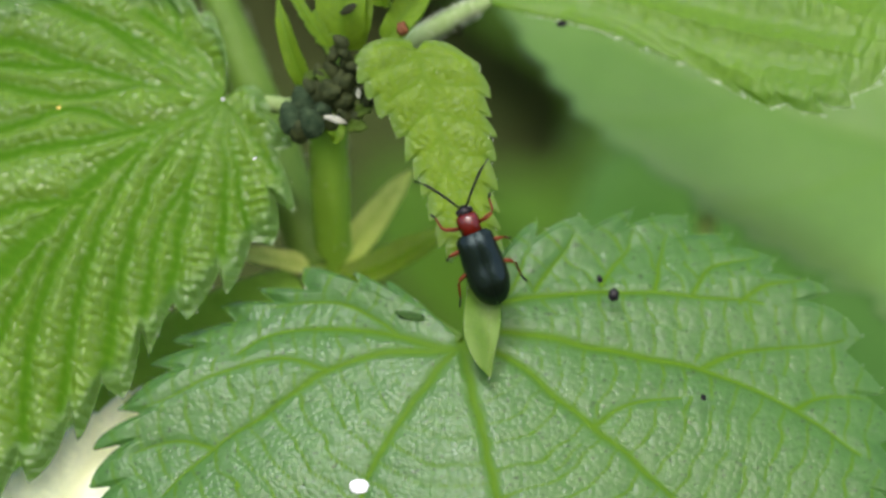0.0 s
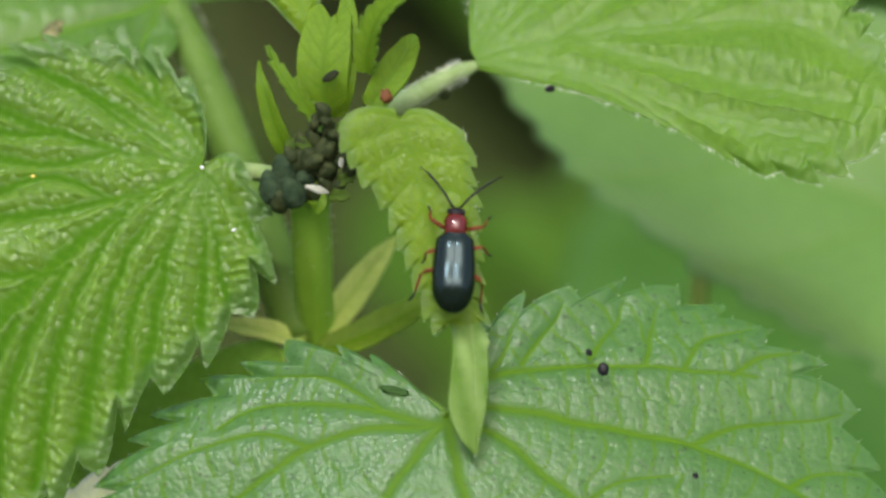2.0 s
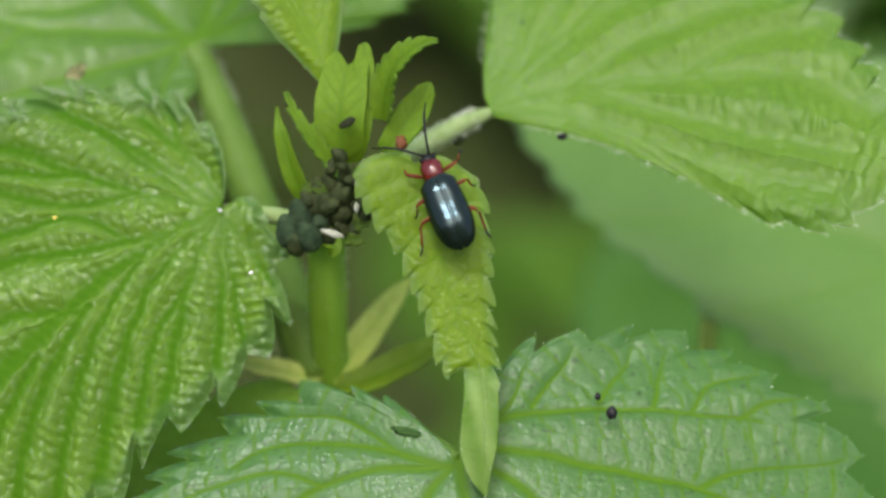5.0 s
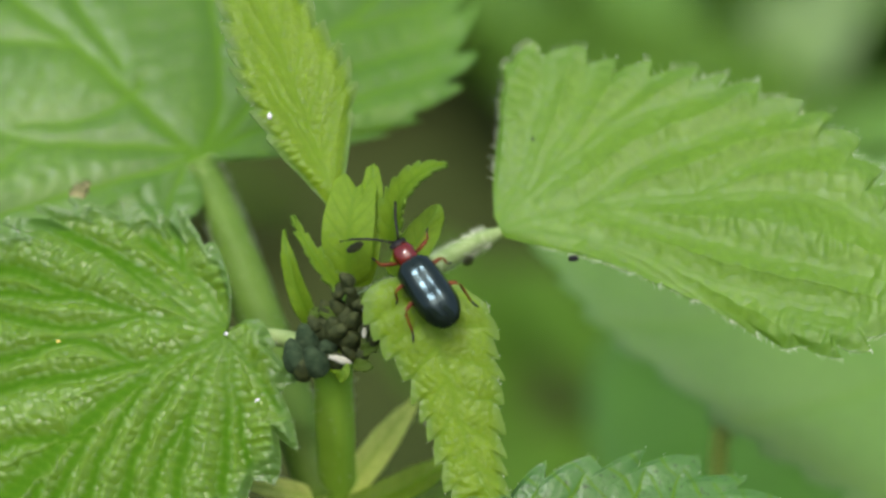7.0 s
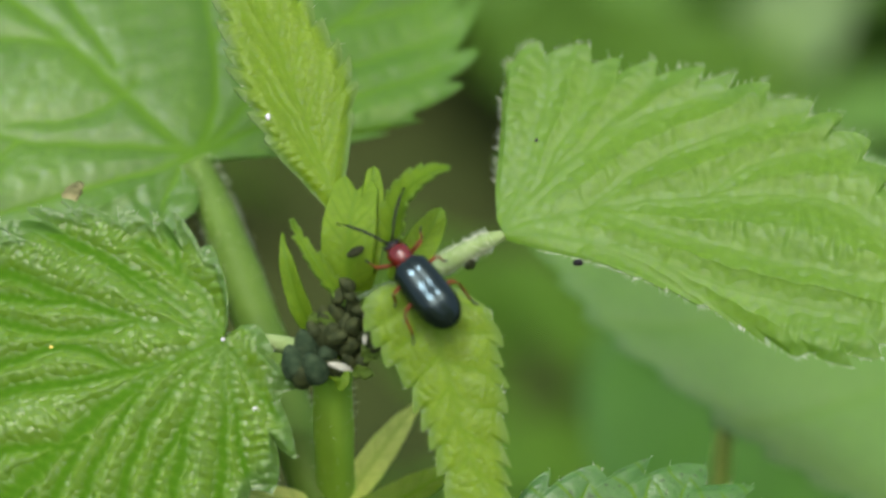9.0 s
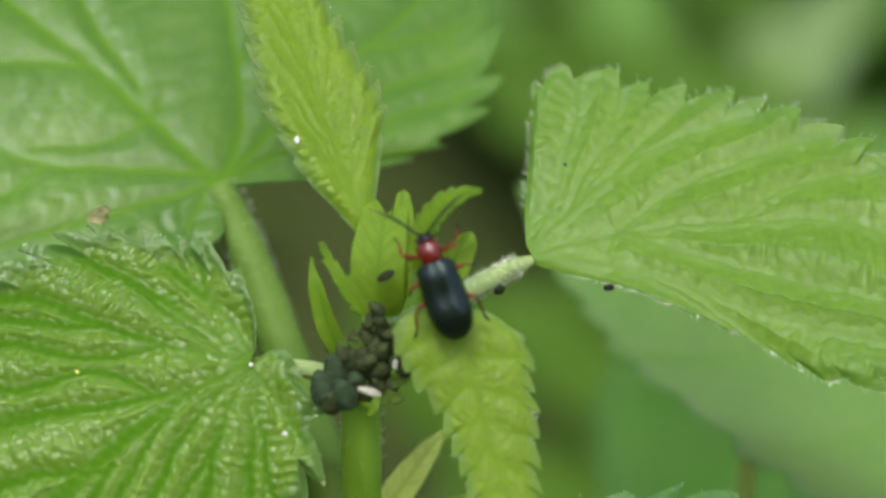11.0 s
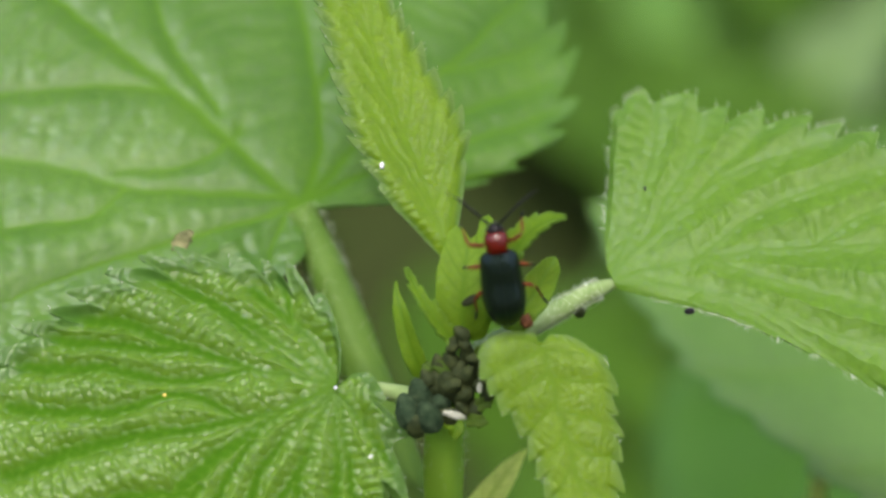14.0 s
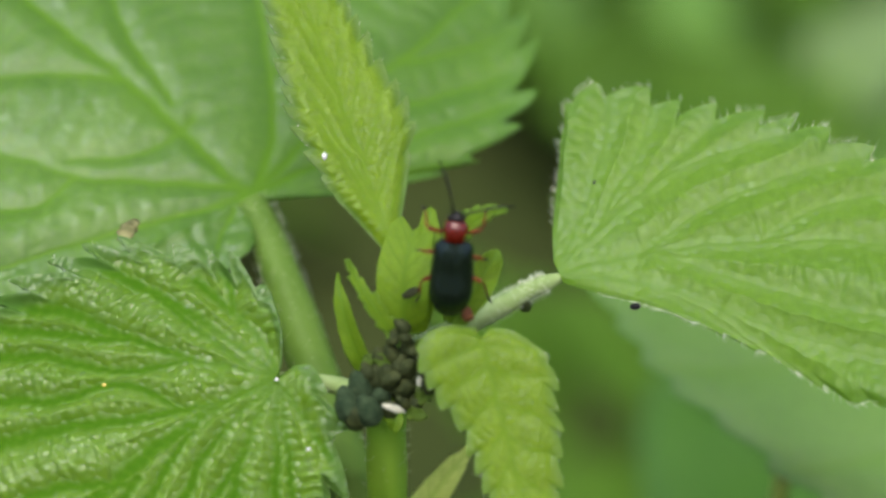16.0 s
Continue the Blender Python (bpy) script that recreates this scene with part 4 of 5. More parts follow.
def bud_leaf(ctrl, up, half, material=M_BUD, seed=1, teeth=0, fold=22.0, name="bud_leaf", shape=LANCE):
    return leaf(nettle, material, name=name, thick=0.12, ctrl=ctrl, up=up, margin=outline(shape, (half, half)), teeth=max(teeth, 1), tooth=0.22 if teeth else 0.0, back=0.0, mid=30.0, front=66.0,
                fan=0.15, fold=(fold, fold), quilt=0.06, groove=0.02, veins=YOUNG_VEINS, wave=0.06, across=14, per_tooth=8 if teeth else 60, cross=0.5, seed=seed, rib=0.14)


bud_leaf([(0.45, 0.80, 2.35), (0.15, 0.90, 4.00), (0.30, 1.95, 5.40), (0.65, 3.60, 5.95)], (-0.10, -0.50, 0.86), 1.55, seed=1, fold=12, shape=BLUNT)
bud_leaf([(0.89, 0.84, 2.58), (1.30, 1.28, 4.26), (1.43, 2.63, 5.46), (1.38, 4.53, 6.47)], (0.19, -0.47, 0.86), 0.7, seed=2, fold=16, shape=BLUNT)
bud_leaf([(2.19, 1.75, 4.19), (2.21, 2.35, 6.04), (2.98, 2.76, 7.70), (4.75, 2.28, 8.36)], (-0.24, -0.22, 0.95), 0.95, seed=3, teeth=9)
bud_leaf([(2.44, 0.87, 2.91), (3.09, 1.41, 3.80), (3.86, 2.24, 4.43), (4.45, 3.37, 5.09)], (0.10, -0.52, 0.85), 1.0, seed=4)
bud_leaf([(-1.22, 0.17, 0.19), (-2.19, 0.50, 2.20), (-2.44, 1.38, 3.48), (-2.73, 2.73, 4.07)], (-0.19, -0.59, 0.79), 0.6, seed=5)
bud_leaf([(0.13, 0.35, 2.33), (-0.74, 0.52, 3.57), (-1.50, 1.13, 4.40), (-2.20, 2.27, 5.36)], (0.37, -0.56, 0.75), 0.45, seed=6, teeth=6)
bud_leaf([(-0.53, -1.42, -0.24), (-0.17, -2.02, -0.01), (0.27, -2.25, 0.04), (-0.17, -2.45, -0.48)], (0.09, -0.44, 0.89), 0.5, seed=7)
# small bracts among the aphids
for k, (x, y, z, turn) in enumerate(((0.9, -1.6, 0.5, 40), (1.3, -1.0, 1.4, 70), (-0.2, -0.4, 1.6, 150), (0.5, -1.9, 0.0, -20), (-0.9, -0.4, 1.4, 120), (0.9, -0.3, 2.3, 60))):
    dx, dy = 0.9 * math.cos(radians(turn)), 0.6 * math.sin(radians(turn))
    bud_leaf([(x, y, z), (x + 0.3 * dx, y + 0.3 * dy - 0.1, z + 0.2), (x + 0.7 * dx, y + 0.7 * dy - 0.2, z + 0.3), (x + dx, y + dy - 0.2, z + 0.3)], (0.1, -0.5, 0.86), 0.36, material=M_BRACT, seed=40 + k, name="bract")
# the narrow leaves of the lower node
bud_leaf([(-0.34, -1.24, -9.89), (0.50, -0.35, -9.21), (1.77, 1.54, -8.31), (3.47, 3.74, -7.65)], (0.18, -0.43, 0.88), 1.0, material=M_PALE, seed=8, name="side_leaf")
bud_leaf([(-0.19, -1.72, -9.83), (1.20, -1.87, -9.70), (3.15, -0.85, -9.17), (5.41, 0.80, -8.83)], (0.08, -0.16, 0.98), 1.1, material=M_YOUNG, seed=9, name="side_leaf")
bud_leaf([(-1.03, -1.38, -9.75), (-2.40, -1.47, -9.26), (-3.76, -1.23, -8.69), (-5.56, -1.22, -8.68)], (0.00, -0.16, 0.99), 0.8, material=M_PALE, seed=10, name="side_leaf")
bud_leaf([(-1.33, -0.94, -10.16), (-2.18, 0.11, -9.60), (-2.60, 2.25, -8.12), (-2.74, 4.74, -6.55)], (0.00, -0.52, 0.85), 0.8, material=M_FAR, seed=11, name="side_leaf")
bud_leaf([(-2.14, -1.95, -10.12), (-5.36, -1.61, -12.71), (-7.92, -2.11, -14.71), (-11.56, -5.47, -15.41)], (0.00, -0.45, 0.89), 3.4, material=M_FRESH, seed=17, name="side_leaf", fold=6.0, shape=NARROW)

# a bleached leaf low behind
leaf(nettle, M_CREAM, name="withered_leaf", label="bleached cream withered leaf", ctrl=[(-14.58, -13.65, -15.12), (-12.68, -12.03, -13.55), (-11.0, -10.3, -11.87), (-8.88, -7.82, -10.92)], up=(0.09, -0.50, 0.86), margin=outline(OVATE, (3.2, 5.2)),
     veins=SIDE_VEINS, teeth=8, tooth=0.3, back=-20.0, quilt=0.05, groove=0.05, across=16, per_tooth=8, seed=16)

# ---- leaves of the neighbouring nettle, out of focus ----
neighbour = tagged(new("nettle"), "neighbouring nettle with a broad pale green leaf", "plant")
JOINT = (20.17, 14.34, -20.69)
tube(neighbour, M_PALE, "stem", [JOINT, (JOINT[0] + 1, JOINT[1] + 2, JOINT[2] - 60), (JOINT[0] + 2, JOINT[1] + 3, JOINT[2] - 200), (JOINT[0] + 4, JOINT[1] + 4, -421)], (0.45, 0.8, 1.3, 2.0), sides=14, n=60)
leaf(neighbour, M_FAR, label="pale green leaf in soft daylight", ctrl=[(40.89, 16.10, -20.22), (31.00, 16.68, -18.09), (19.90, 19.15, -16.84), (7.79, 28.90, -13.49)], up=(0.00, -0.37, 0.93), margin=outline(OVATE, (14.0, 16.0)),
     veins=SIDE_VEINS, teeth=18, tooth=0.8, back=-40.0, quilt=0.1, groove=0.04, across=24, per_tooth=6, seed=14)


def lower_nettle():
    """A lower nettle shoot between the two, of which one leaf shows."""
    shoot = tagged(new("nettle"), "lower nettle shoot with a mid-green leaf", "plant")
    root = (35.88, 62.21, -64.66)
    leaf(shoot, M_MID, ctrl=[root, (34.64, 56.44, -68.08), (33.28, 49.77, -71.01), (29.21, 29.95, -78.07)], up=(0.00, -0.23, 0.97), margin=outline(OVATE, (26.0, 20.0)),
         veins=SIDE_VEINS, teeth=18, tooth=1.0, back=-50.0, quilt=0.3, groove=0.04, across=24, per_tooth=6, seed=15)
    tube(shoot, M_PALE, "stem", [root, (root[0] + 1, root[1] + 2, root[2] - 60), (root[0] + 2, root[1] + 3, root[2] - 150), (root[0] + 4, root[1] + 4, -430)], (0.6, 0.9, 1.3, 1.8), sides=12, n=50)


lower_nettle()


def low_herb():
    """A low herb further off with one broad greyish leaf."""
    grey = leaf_material("grey_leaf", (0.120, 0.200, 0.070), (0.150, 0.230, 0.090), (0.12, 0.20, 0.06), 0.5, 0.35, 900.0, 0.2, 0.0, 0.4)
    herb = tagged(new("herb"), "low herb with a pale grey-green leaf", "plant")
    root = (57.54, 219.63, -151.37)
    leaf(herb, grey, ctrl=[root, (61.11, 222.71, -149.43), (65.74, 227.77, -146.81), (72.33, 235.42, -142.79)], up=(0.00, -0.29, 0.96), margin=[[(0, 4), (0.3, 8), (0.6, 9), (0.85, 5), (1, 0)]] * 2,
         veins=[[0.2, 0.4, 0.6, 0.8]] * 2, teeth=12, tooth=0.8, across=12, per_tooth=6, quilt=0.3, rib=1.0, seed=31)
    tube(herb, M_STEM, "stem", [root, (root[0] + 1, root[1] + 2, root[2] - 30), (root[0] + 2, root[1] + 3, root[2] - 60), (root[0] + 2, root[1] + 3, -440.0)], (0.8, 1.0, 1.3, 1.6), sides=10, n=30)


low_herb()


# ---- small marks on the leaves ----
def lump_mesh(name, size, seed, rough=0.15, sub=3):
    bm = bmesh.new()
    bmesh.ops.create_icosphere(bm, subdivisions=sub, radius=1.0)
    for v in bm.verts:
        k = 1 + rough * noise.noise(v.co * 1.8 + Vector((seed * 7.1, 0, 0)))
        v.co = Vector([c * s * k * 0.001 for c, s in zip(v.co, size)])
    mesh = bpy.data.meshes.new(name)
    bm.to_mesh(mesh)
    bm.free()
    return mesh


def lump(name, at, size, material, label, category, turn=(0, 0, 0), seed=1, group="", rough=0.15):
    ob = part(name, lump_mesh(name, size, seed, rough), material, None)
    ob.matrix_world = Matrix.Translation(mm(at)) @ pose(0, 0, 0, *turn)
    return tagged(ob, label, category, group)


for k, (at, size) in enumerate((((12.73, -7.84, -5.34), (0.26, 0.3, 0.16)), ((12.13, -6.91, -5.21), (0.14, 0.18, 0.1)), ((16.66, -12.16, -7.75), (0.15, 0.15, 0.1)), ((-1.80, -13.08, -9.67), (0.15, 0.12, 0.1)))):
    lump("dropping", at, size, M_BLACK, "small black dropping on the broad leaf", "dropping", (40, 0, 30 * k), k, "droppings on the leaves")
lump("dropping", (10.66, 3.20, 1.91), (0.25, 0.16, 0.14), M_BLACK, "small black dropping on a leaf edge", "dropping", (30, 0, 10), 9, "droppings on the leaves")
lump("petal_scrap", (0.93, -15.24, -10.05), (0.46, 0.36, 0.08), M_WHITE, "round white scrap lying on the broad leaf", "scrap", (25, 0, 0), 3)
spot = part("brown_spot", lump_mesh("brown_spot", (0.42, 0.62, 0.08), 6, 0.5), M_BROWN, k_leaf, "brown withered spot")
spot.matrix_world = Matrix.Translation(mm((-12.75, 7.69, 2.12))) @ pose(0, 0, 0, 20, 0, -35)
patch = part("withered_patch", lump_mesh("withered_patch", (0.66, 0.20, 0.025), 8, 0.5), M_PATCH, b_leaf, "dark green withered patch")
patch.matrix_world = Matrix.Translation(mm((3.30, -8.13, -6.25))) @ pose(0, 0, 0, 25, 0, -14)
lump("grain", (-13.00, -0.59, 0.24), (0.10, 0.07, 0.05), M_GOLD, "tiny golden grain on the quilted leaf", "grain", (30, 0, 0), 6)
lump("grain", (-3.70, -4.28, 0.17), (0.12, 0.06, 0.04), M_WHITE, "tiny white flake on the quilted leaf", "grain", (30, 0, 40), 7)
lump("grain", (-3.30, 5.99, 8.15), (0.10, 0.15, 0.06), M_WHITE, "tiny white grain on the upright leaf", "grain", (50, 0, 0), 4)
lump("grain", (-5.37, -0.00, 0.15), (0.09, 0.08, 0.05), M_WHITE, "tiny white grain at the leaf's base", "grain", (50, 0, 0), 5)

lump("dropping", (8.93, 9.61, 3.75), (0.1, 0.14, 0.06), M_BLACK, "tiny black dropping on the light green leaf", "dropping", (30, 0, 20), 11, "droppings on the leaves")
lump("grain", (8.26, 11.52, 4.42), (0.07, 0.06, 0.04), M_GOLD, "tiny golden grain on the light green leaf", "grain", (30, 0, 0), 12)
lump("grain", (-14.83, 16.97, 3.05), (0.10, 0.08, 0.04), M_DRY, "tiny pale grain on the large smooth leaf", "grain", (20, 0, 0), 13)
lump("dropping", (14.16, -8.07, -6.74), (0.09, 0.12, 0.06), M_BLACK, "tiny black dropping on the broad leaf", "dropping", (20, 0, 60), 14, "droppings on the leaves")

# ---- aphids ----
def aphid_leg():
    bm = bmesh.new()
    r = bmesh.ops.create_cone(bm, segments=5, radius1=0.00004, radius2=0.00002, depth=0.0008, cap_ends=True)["verts"]
    bmesh.ops.transform(bm, matrix=Matrix.Translation((0, 0.0004, -0.00012)) @ Matrix.Rotation(radians(-105), 4, "X"), verts=r)
    mesh = bpy.data.meshes.new("leg")
    bm.to_mesh(mesh)
    bm.free()
    return mesh


APHID_LEG = aphid_leg()


def aphid(at, s, turn, seed, skin, label):
    ob = tagged(new("aphid"), label, "aphid", "aphids on the stem")
    body = lump_mesh("body", (0.44 * s, 0.64 * s, 0.42 * s), seed, 0.09, 4)
    for v in body.vertices:  # broad behind, narrow at the head, lightly ringed
        k = v.co.y / (0.00064 * s)
        v.co.x *= 1 - 0.3 * k + 0.03 * math.sin(16 * k)
        v.co.z *= 1 - 0.22 * k + 0.03 * math.sin(16 * k)
    part("body", body, skin, ob)
    for sx in (-1, 1):
        for k in range(3):
            leg = part("leg", APHID_LEG, M_OLIVE, ob)
            leg.matrix_basis = Matrix.Rotation(radians(sx * (70 + 35 * k)), 4, "Z") @ Matrix.Scale(0.75 * s, 4)
    ob.matrix_world = Matrix.Translation(mm(at)) @ pose(0, 0, 0, *turn)


for k, (at, s) in enumerate((((-2.11, -1.75, 0.45), 1.3), ((-1.17, -2.21, 0.54), 1.25), ((-1.58, -1.13, 0.84), 1.3), ((-0.69, -1.33, 0.46), 1.1), ((-0.39, -0.69, 1.02), 1.2), ((0.33, -0.95, 0.74), 1.1),
                            ((0.17, -0.28, 1.34), 1.0), ((0.77, -0.52, 1.22), 0.9), ((-0.90, -0.61, 1.12), 0.9), ((0.26, 0.19, 3.35), 0.6), ((-0.18, -0.00, 1.79), 0.8), ((0.91, -0.14, 2.09), 0.8), ((1.30, -0.55, 1.78), 0.7), ((0.52, 0.03, 2.28), 0.7), ((-0.11, 0.22, 2.63), 0.6), ((1.42, -1.17, 0.95), 0.6), ((0.90, -1.45, 0.33), 0.6), ((5.73, 4.47, 0.75), 0.55), ((-0.35, -1.75, 0.15), 0.85), ((0.35, -1.35, 0.2), 0.75), ((-0.15, -1.05, 1.35), 0.8), ((0.55, -0.75, 1.75), 0.7), ((1.15, -0.95, 1.35), 0.6), ((-0.75, -0.1, 1.75), 0.65), ((-1.25, -0.75, 1.5), 0.6), ((0.35, 0.0, 2.95), 0.55), ((-1.75, -2.3, 0.1), 0.9))):
    aphid(at, s if k < 4 else 1.15 * s, (35 + 23 * k % 50, 25 * k % 70 - 30, 47 * k % 360), k, *((M_APHID, "dark green aphid clinging to the stem") if k < 4 else (M_OLIVE, "small olive-brown aphid clinging to the shoot tip")))
lump("dry_scale", (-0.03, -2.51, 0.94), (0.52, 0.15, 0.05), M_DRY, "pinkish dry bud scale among the aphids", "scale", (50, 20, 0), 2, rough=0.6)
lump("dry_scale", (1.06, -1.57, 1.69), (0.12, 0.25, 0.12), M_DRY, "small dry bud scale", "scale", (60, 20, 30), 3)
lump("rust_bud", (3.11, 0.41, 3.89), (0.26, 0.3, 0.2), M_RUST, "tiny rust-brown bud beside the petiole", "bud", (50, 0, 20), 4, rough=0.5)
lump("dark_seed", (0.64, 0.87, 4.70), (0.46, 0.2, 0.12), M_BROWNED, "dark oblong seed in the shoot tip", "seed", (50, -35, 0), 5)


# ---- the beetle ----
def loft(rings, sides=28):
    """A closed shell through rings (y, half width, top, bottom), mm."""
    bm = bmesh.new()
    loops = []
    for y, w, top, low in rings:
        loop = []
        for k in range(sides):
            th = 2 * math.pi * k / sides
            cx, sz = math.cos(th), math.sin(th)
            x = math.copysign(abs(cx) ** 0.85, cx) * w
            z = (top if sz > 0 else low) * abs(sz) ** 0.9
            loop.append(bm.verts.new((x * 0.001, y * 0.001, z * 0.001)))
        loops.append(loop)
    for a, b in zip(loops, loops[1:]):
        for k in range(sides):
            bm.faces.new((a[k], a[(k + 1) % sides], b[(k + 1) % sides], b[k]))
    bm.faces.new(loops[0][::-1])
    bm.faces.new(loops[-1])
    bmesh.ops.recalc_face_normals(bm, faces=bm.faces)
    return bm


def elytron(sign):
    """One wing case: half of the domed back, rounded behind, with rows of fine pits in its material."""
    bm = bmesh.new()
    n, m = 30, 14
    rows = []
    for i in range(n + 1):
        t = i / n
        y = 1.45 - 3.55 * t
        w = 0.95 * (0.86 + 0.14 * math.sin(min(t / 0.6, 1) * math.pi / 2)) * (min(1.0, 0.72 + t / 0.06 * 0.28)) * (1 if t < 0.55 else math.sqrt(max(0.0, 1 - ((t - 0.55) / 0.452) ** 2.4)))
        h = 0.78 * (0.72 + 0.28 * math.sin(min(t / 0.45, 1) * math.pi / 2)) * (1 if t < 0.66 else max(0.05, 1 - ((t - 0.66) / 0.36) ** 2))
        h += 0.045 * math.cos(2 * math.pi * (t - 0.14) / 0.5) * min(1.0, t / 0.1) * (1.0 if t < 0.7 else max(0.0, (0.9 - t) / 0.2))
        rows.append([bm.verts.new((sign * (0.012 + w * math.sin(a)) * 0.001, y * 0.001, (h * math.cos(a) ** 0.95 - 0.09 * h * math.exp(-(a / 0.3) ** 2)) * 0.001))
                     for a in [k / m * math.pi / 2 * 0.999 for k in range(m + 1)]])
    for a, b in zip(rows, rows[1:]):
        for k in range(m):
            f = (a[k], a[k + 1], b[k + 1], b[k])
            bm.faces.new(f if sign < 0 else f[::-1])
    return bm


def limb(points, radii, sides=8):
    """A jointed limb through points (mm)."""
    bm = bmesh.new()
    pts = [Vector(p) * 0.001 for p in points]
    loops = []
    for i, p in enumerate(pts):
        d = (pts[min(i + 1, len(pts) - 1)] - pts[max(i - 1, 0)]).normalized()
        e = d.orthogonal().normalized()
        g = d.cross(e)
        loops.append([bm.verts.new(p + (e * math.cos(2 * math.pi * k / sides) + g * math.sin(2 * math.pi * k / sides)) * radii[i] * 0.001) for k in range(sides)])
    for a, b in zip(loops, loops[1:]):
        for k in range(sides):
            bm.faces.new((a[k], a[(k + 1) % sides], b[(k + 1) % sides], b[k]))
    bm.faces.new(loops[0][::-1])
    bm.faces.new(loops[-1])
    bmesh.ops.recalc_face_normals(bm, faces=bm.faces)
    return bm


beetle = tagged(new("beetle"), "small leaf beetle with dark metallic wing cases, red thorax and legs", "beetle")
part("abdomen", loft([(-1.95, 0.15, 0.1, -0.1), (-1.7, 0.6, 0.2, -0.3), (-0.8, 0.9, 0.2, -0.45), (0.5, 0.9, 0.2, -0.45), (1.4, 0.6, 0.3, -0.3)]), M_BLACK, beetle)
for sx in (-1, 1):
    part("wing_case", elytron(sx), M_ELYTRA, beetle, "dark blue-green metallic wing case")
part("thorax", loft([(1.38, 0.46, 0.36, -0.25), (1.5, 0.5, 0.46, -0.32), (1.75, 0.5, 0.52, -0.34), (2.05, 0.54, 0.5, -0.32), (2.25, 0.47, 0.4, -0.28), (2.36, 0.36, 0.3, -0.2)]), M_RED, beetle, "glossy red thorax")
head = part("head", loft([(2.3, 0.26, 0.24, -0.2), (2.4, 0.31, 0.27, -0.24), (2.52, 0.31, 0.25, -0.26), (2.64, 0.23, 0.17, -0.24), (2.72, 0.12, 0.06, -0.18)]), M_BLACK, beetle, "black head")
for sx in (-1, 1):
    eye = part("eye", lump_mesh("eye", (0.12, 0.15, 0.14), 3, 0.02, 2), M_BLACK, head)
    eye.location = (sx * 0.00029, 0.00248, 0.00011)
LEGS, FEELERS = [], []
for sx in (-1, 1):
    for k, (y0, reach, ahead) in enumerate(((1.75, 1.0, 0.55), (0.85, 1.12, -0.2), (-0.05, 1.2, -0.9))):
        pts = [(0, 0, 0), (sx * 0.34, ahead * 0.15, 0.14), (sx * 0.68 * reach, ahead * 0.4, 0.18), (sx * 0.8 * reach, ahead * 0.6, 0.08), (sx * 0.86 * reach, ahead * 1.2, -0.3), (sx * 0.88 * reach, ahead * 1.4, -0.42)]
        leg = part("leg", limb(pts, (0.075, 0.105, 0.09, 0.06, 0.05, 0.045)), M_LEG, beetle, "orange-red jointed leg")
        part("foot", limb([pts[-1], (sx * 0.94 * reach, ahead * 1.62, -0.48), (sx * 1.04 * reach, ahead * 1.85, -0.5)], (0.04, 0.055, 0.03)), M_BLACK, leg, "dark foot")
        LEGS.append((leg, Vector((sx * 0.42, y0, -0.12)) * 0.001, sx, k))
    feeler = part("antenna", limb([(sx * a * 1.5, b * 1.32, c) for a, b, c in ((0, 0, 0), (0.1, 0.18, 0.1), (0.25, 0.5, 0.16), (0.45, 0.85, 0.16), (0.68, 1.2, 0.12), (0.95, 1.5, 0.06))],
                                  (0.065, 0.052, 0.056, 0.062, 0.06, 0.04)), M_BLACK, beetle, "black thread-like antenna")
    FEELERS.append((feeler, Vector((sx * 0.12, 2.64, 0.1)) * 0.001, sx))


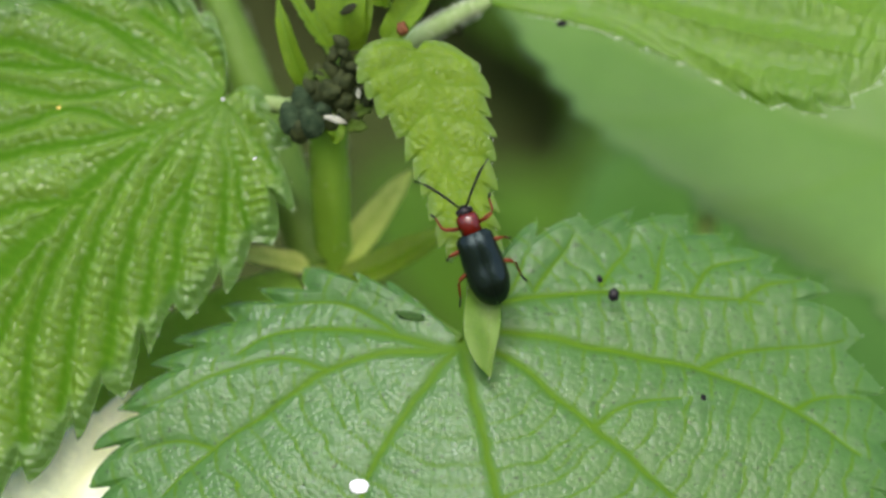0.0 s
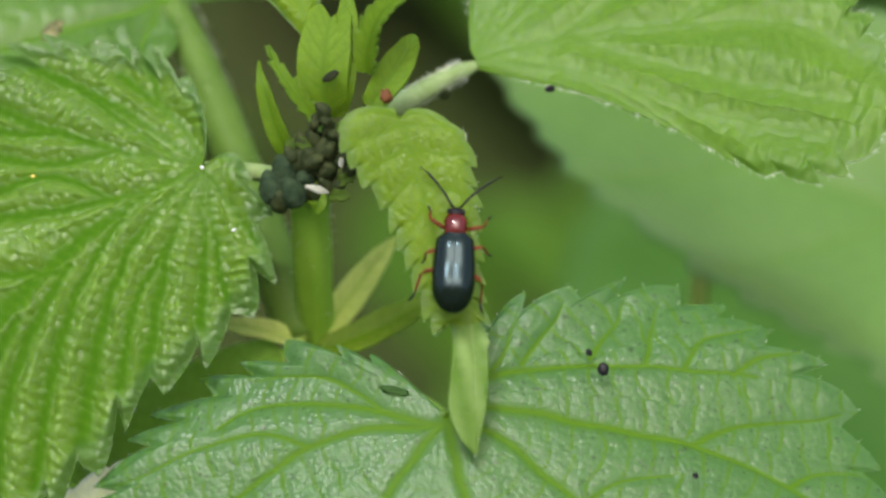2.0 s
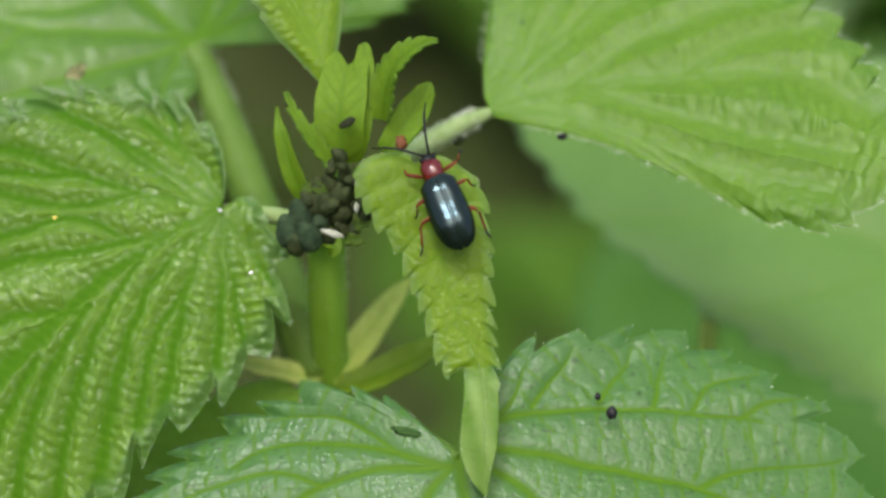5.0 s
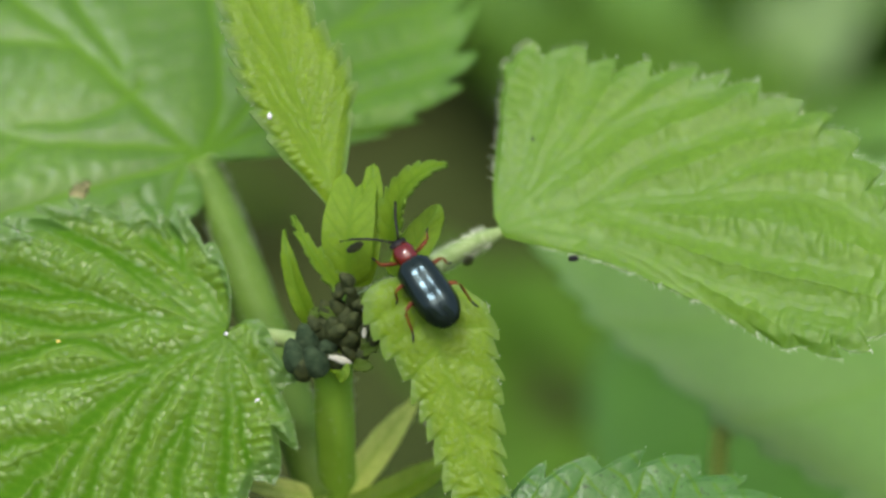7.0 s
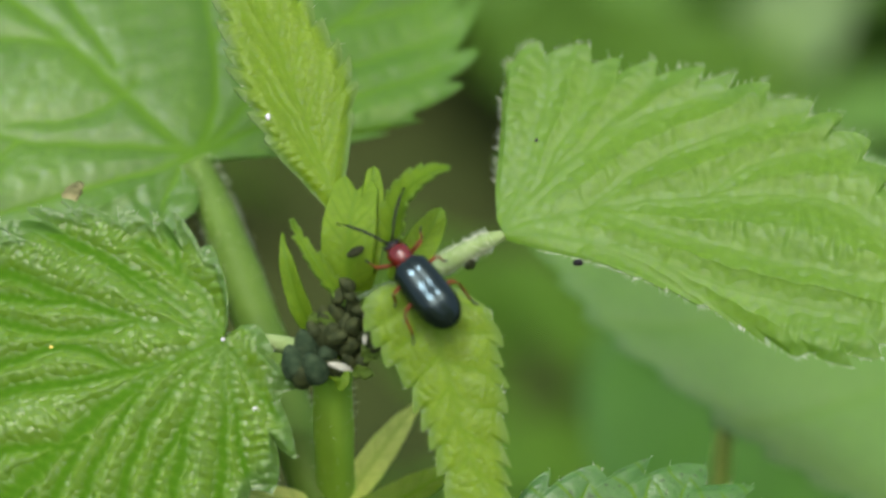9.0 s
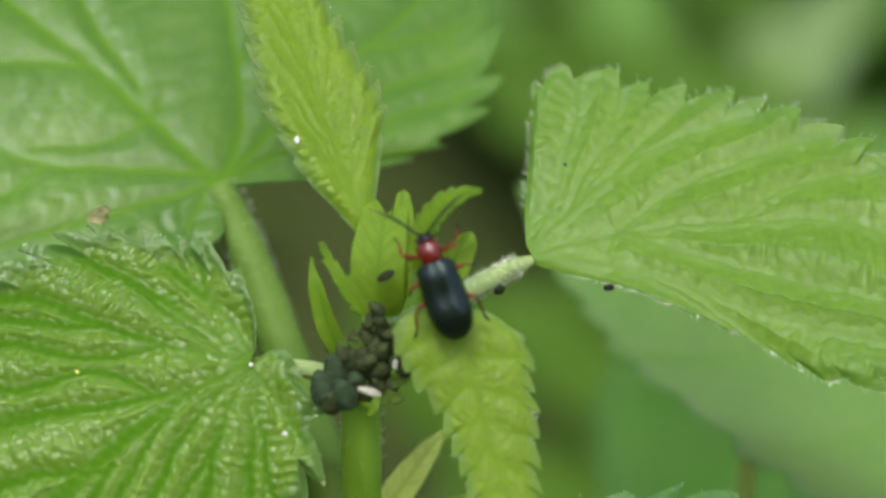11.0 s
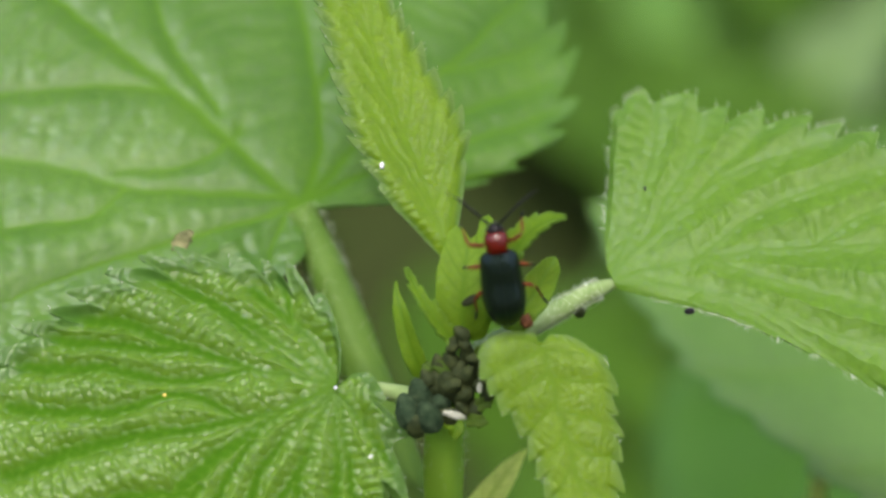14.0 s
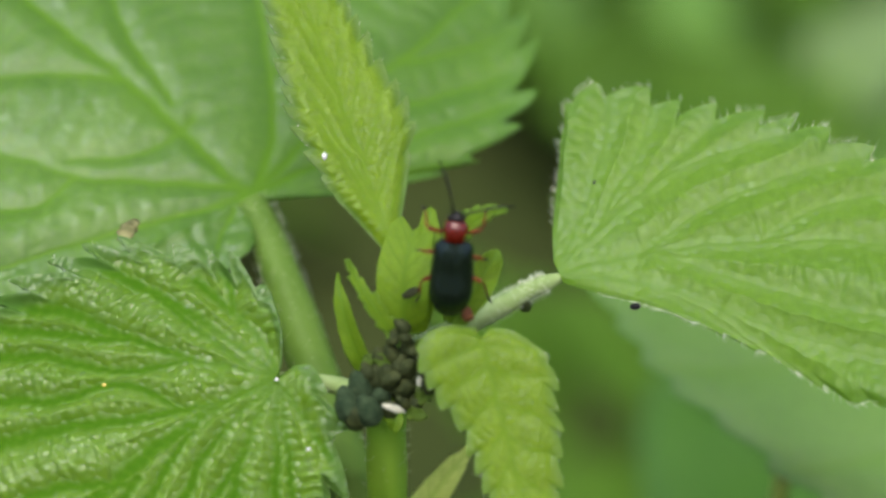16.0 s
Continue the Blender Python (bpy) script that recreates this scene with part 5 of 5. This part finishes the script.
def motions():
    walk(beetle, [
        (0, pose(0.00663, -0.00866, 0.41764, 55.3, -14.4, 13.2)),
        (0.5, pose(0.00627, -0.00840, 0.41780, 53.5, -5.4, 6.5)),
        (1, pose(0.00620, -0.00771, 0.41845, 50.5, -6.9, 7.1)),
        (1.5, pose(0.00589, -0.00698, 0.41917, 39.2, -5.0, 6.1)),
        (2, pose(0.00604, -0.00637, 0.41971, 32.4, 0.8, -3.3)),
        (2.5, pose(0.00602, -0.00595, 0.42006, 32.0, -0.1, -3.2)),
        (3, pose(0.00597, -0.00532, 0.42065, 31.3, -4.0, 1.7)),
        (5.5, pose(0.00491, -0.00243, 0.42330, 28.0, -15.6, 16.4)),
        (6, pose(0.00460, -0.00197, 0.42368, 27.0, -16.0, 17.1)),
        (6.5, pose(0.00428, -0.00154, 0.42402, 25.0, -18.0, 21.3)),
        (7, pose(0.00391, -0.00127, 0.42417, 22.6, -20.1, 26.5)),
        (7.5, pose(0.00383, -0.00125, 0.42427, 21.7, -21.0, 28.9)),
        (8, pose(0.00383, -0.00131, 0.42429, 20.9, -21.8, 31.2)),
        (8.5, pose(0.00378, -0.00130, 0.42436, 21.2, -21.6, 30.5)),
        (8.7, pose(0.00376, -0.00129, 0.42441, 21.0, -21.7, 30.8)),
        (10.8, pose(0.00325, -0.00102, 0.42526, 51.1, -19.7, 11.7)),
        (11, pose(0.00316, -0.00094, 0.42534, 53.4, -17.3, 9.4)),
        (11.5, pose(0.00302, -0.00081, 0.42546, 58.2, -12.2, 5.5)),
        (12, pose(0.00282, -0.00042, 0.42588, 61.7, -14.5, 6.7)),
        (12.5, pose(0.00278, -0.00035, 0.42593, 65.3, -15.9, 7.2)),
        (13, pose(0.00254, -0.00018, 0.42600, 65.5, -20.5, 9.1)),
        (13.5, pose(0.00218, 0.00007, 0.42619, 67.5, -11.9, 4.9)),
        (14, pose(0.00200, 0.00029, 0.42634, 68.6, -7.7, 3.0)),
        (14.5, pose(0.00212, 0.00053, 0.42655, 68.8, -2.3, 0.9)),
        (15, pose(0.00225, 0.00054, 0.42645, 68.8, 2.6, -1.0)),
        (15.5, pose(0.00211, 0.00045, 0.42629, 68.7, 6.1, -2.4)),
        (16, pose(0.00245, 0.00059, 0.42627, 68.8, 3.8, -1.5)),
    ])
    times = [k * 0.25 for k in range(65)]
    for leg, hip, sx, k in LEGS:
        phase = math.pi * ((k + (sx > 0)) % 2)
        rows = []
        for t in times:
            pace = 13 if t < 7 else 3.0
            big = 13 if t < 7 else 8
            a = pace * t + phase
            rows.append((t, Matrix.Translation(hip) @ pose(0, 0, 0, 0, -sx * 4 * math.cos(a), sx * big * math.sin(a))))
        walk(leg, rows)
    # how far each antenna is spread from the body's line: seconds, degrees of the one and of the other
    spread = [(0, 39, 44), (0.5, 42, 42), (1, 44, 45), (1.5, 46, 40), (2, 40, 50), (2.5, 44, 54), (3, 48, 56), (5.5, 58, 14), (6, 52, 20), (6.5, 59, 22), (7, 56, 31), (7.5, 50, 21), (8, 51, 0), (8.5, 32, 37),
              (10.8, 28, 62), (11, 43, 61), (11.5, 58, 41), (12, 59, 45), (12.5, 54, 45), (13, 38, 52), (13.5, 45, 58), (14, 44, 53), (14.5, 37, 58), (15, 12, 62), (15.5, 19, 63), (16, 20, 76)]
    for feeler, root, sx in FEELERS:
        walk(feeler, [(t, Matrix.Translation(root) @ pose(0, 0, 0, 6 * math.sin(2.3 * t + sx), 0, (one - 36) if sx < 0 else (36 - other))) for t, one, other in spread])


motions()
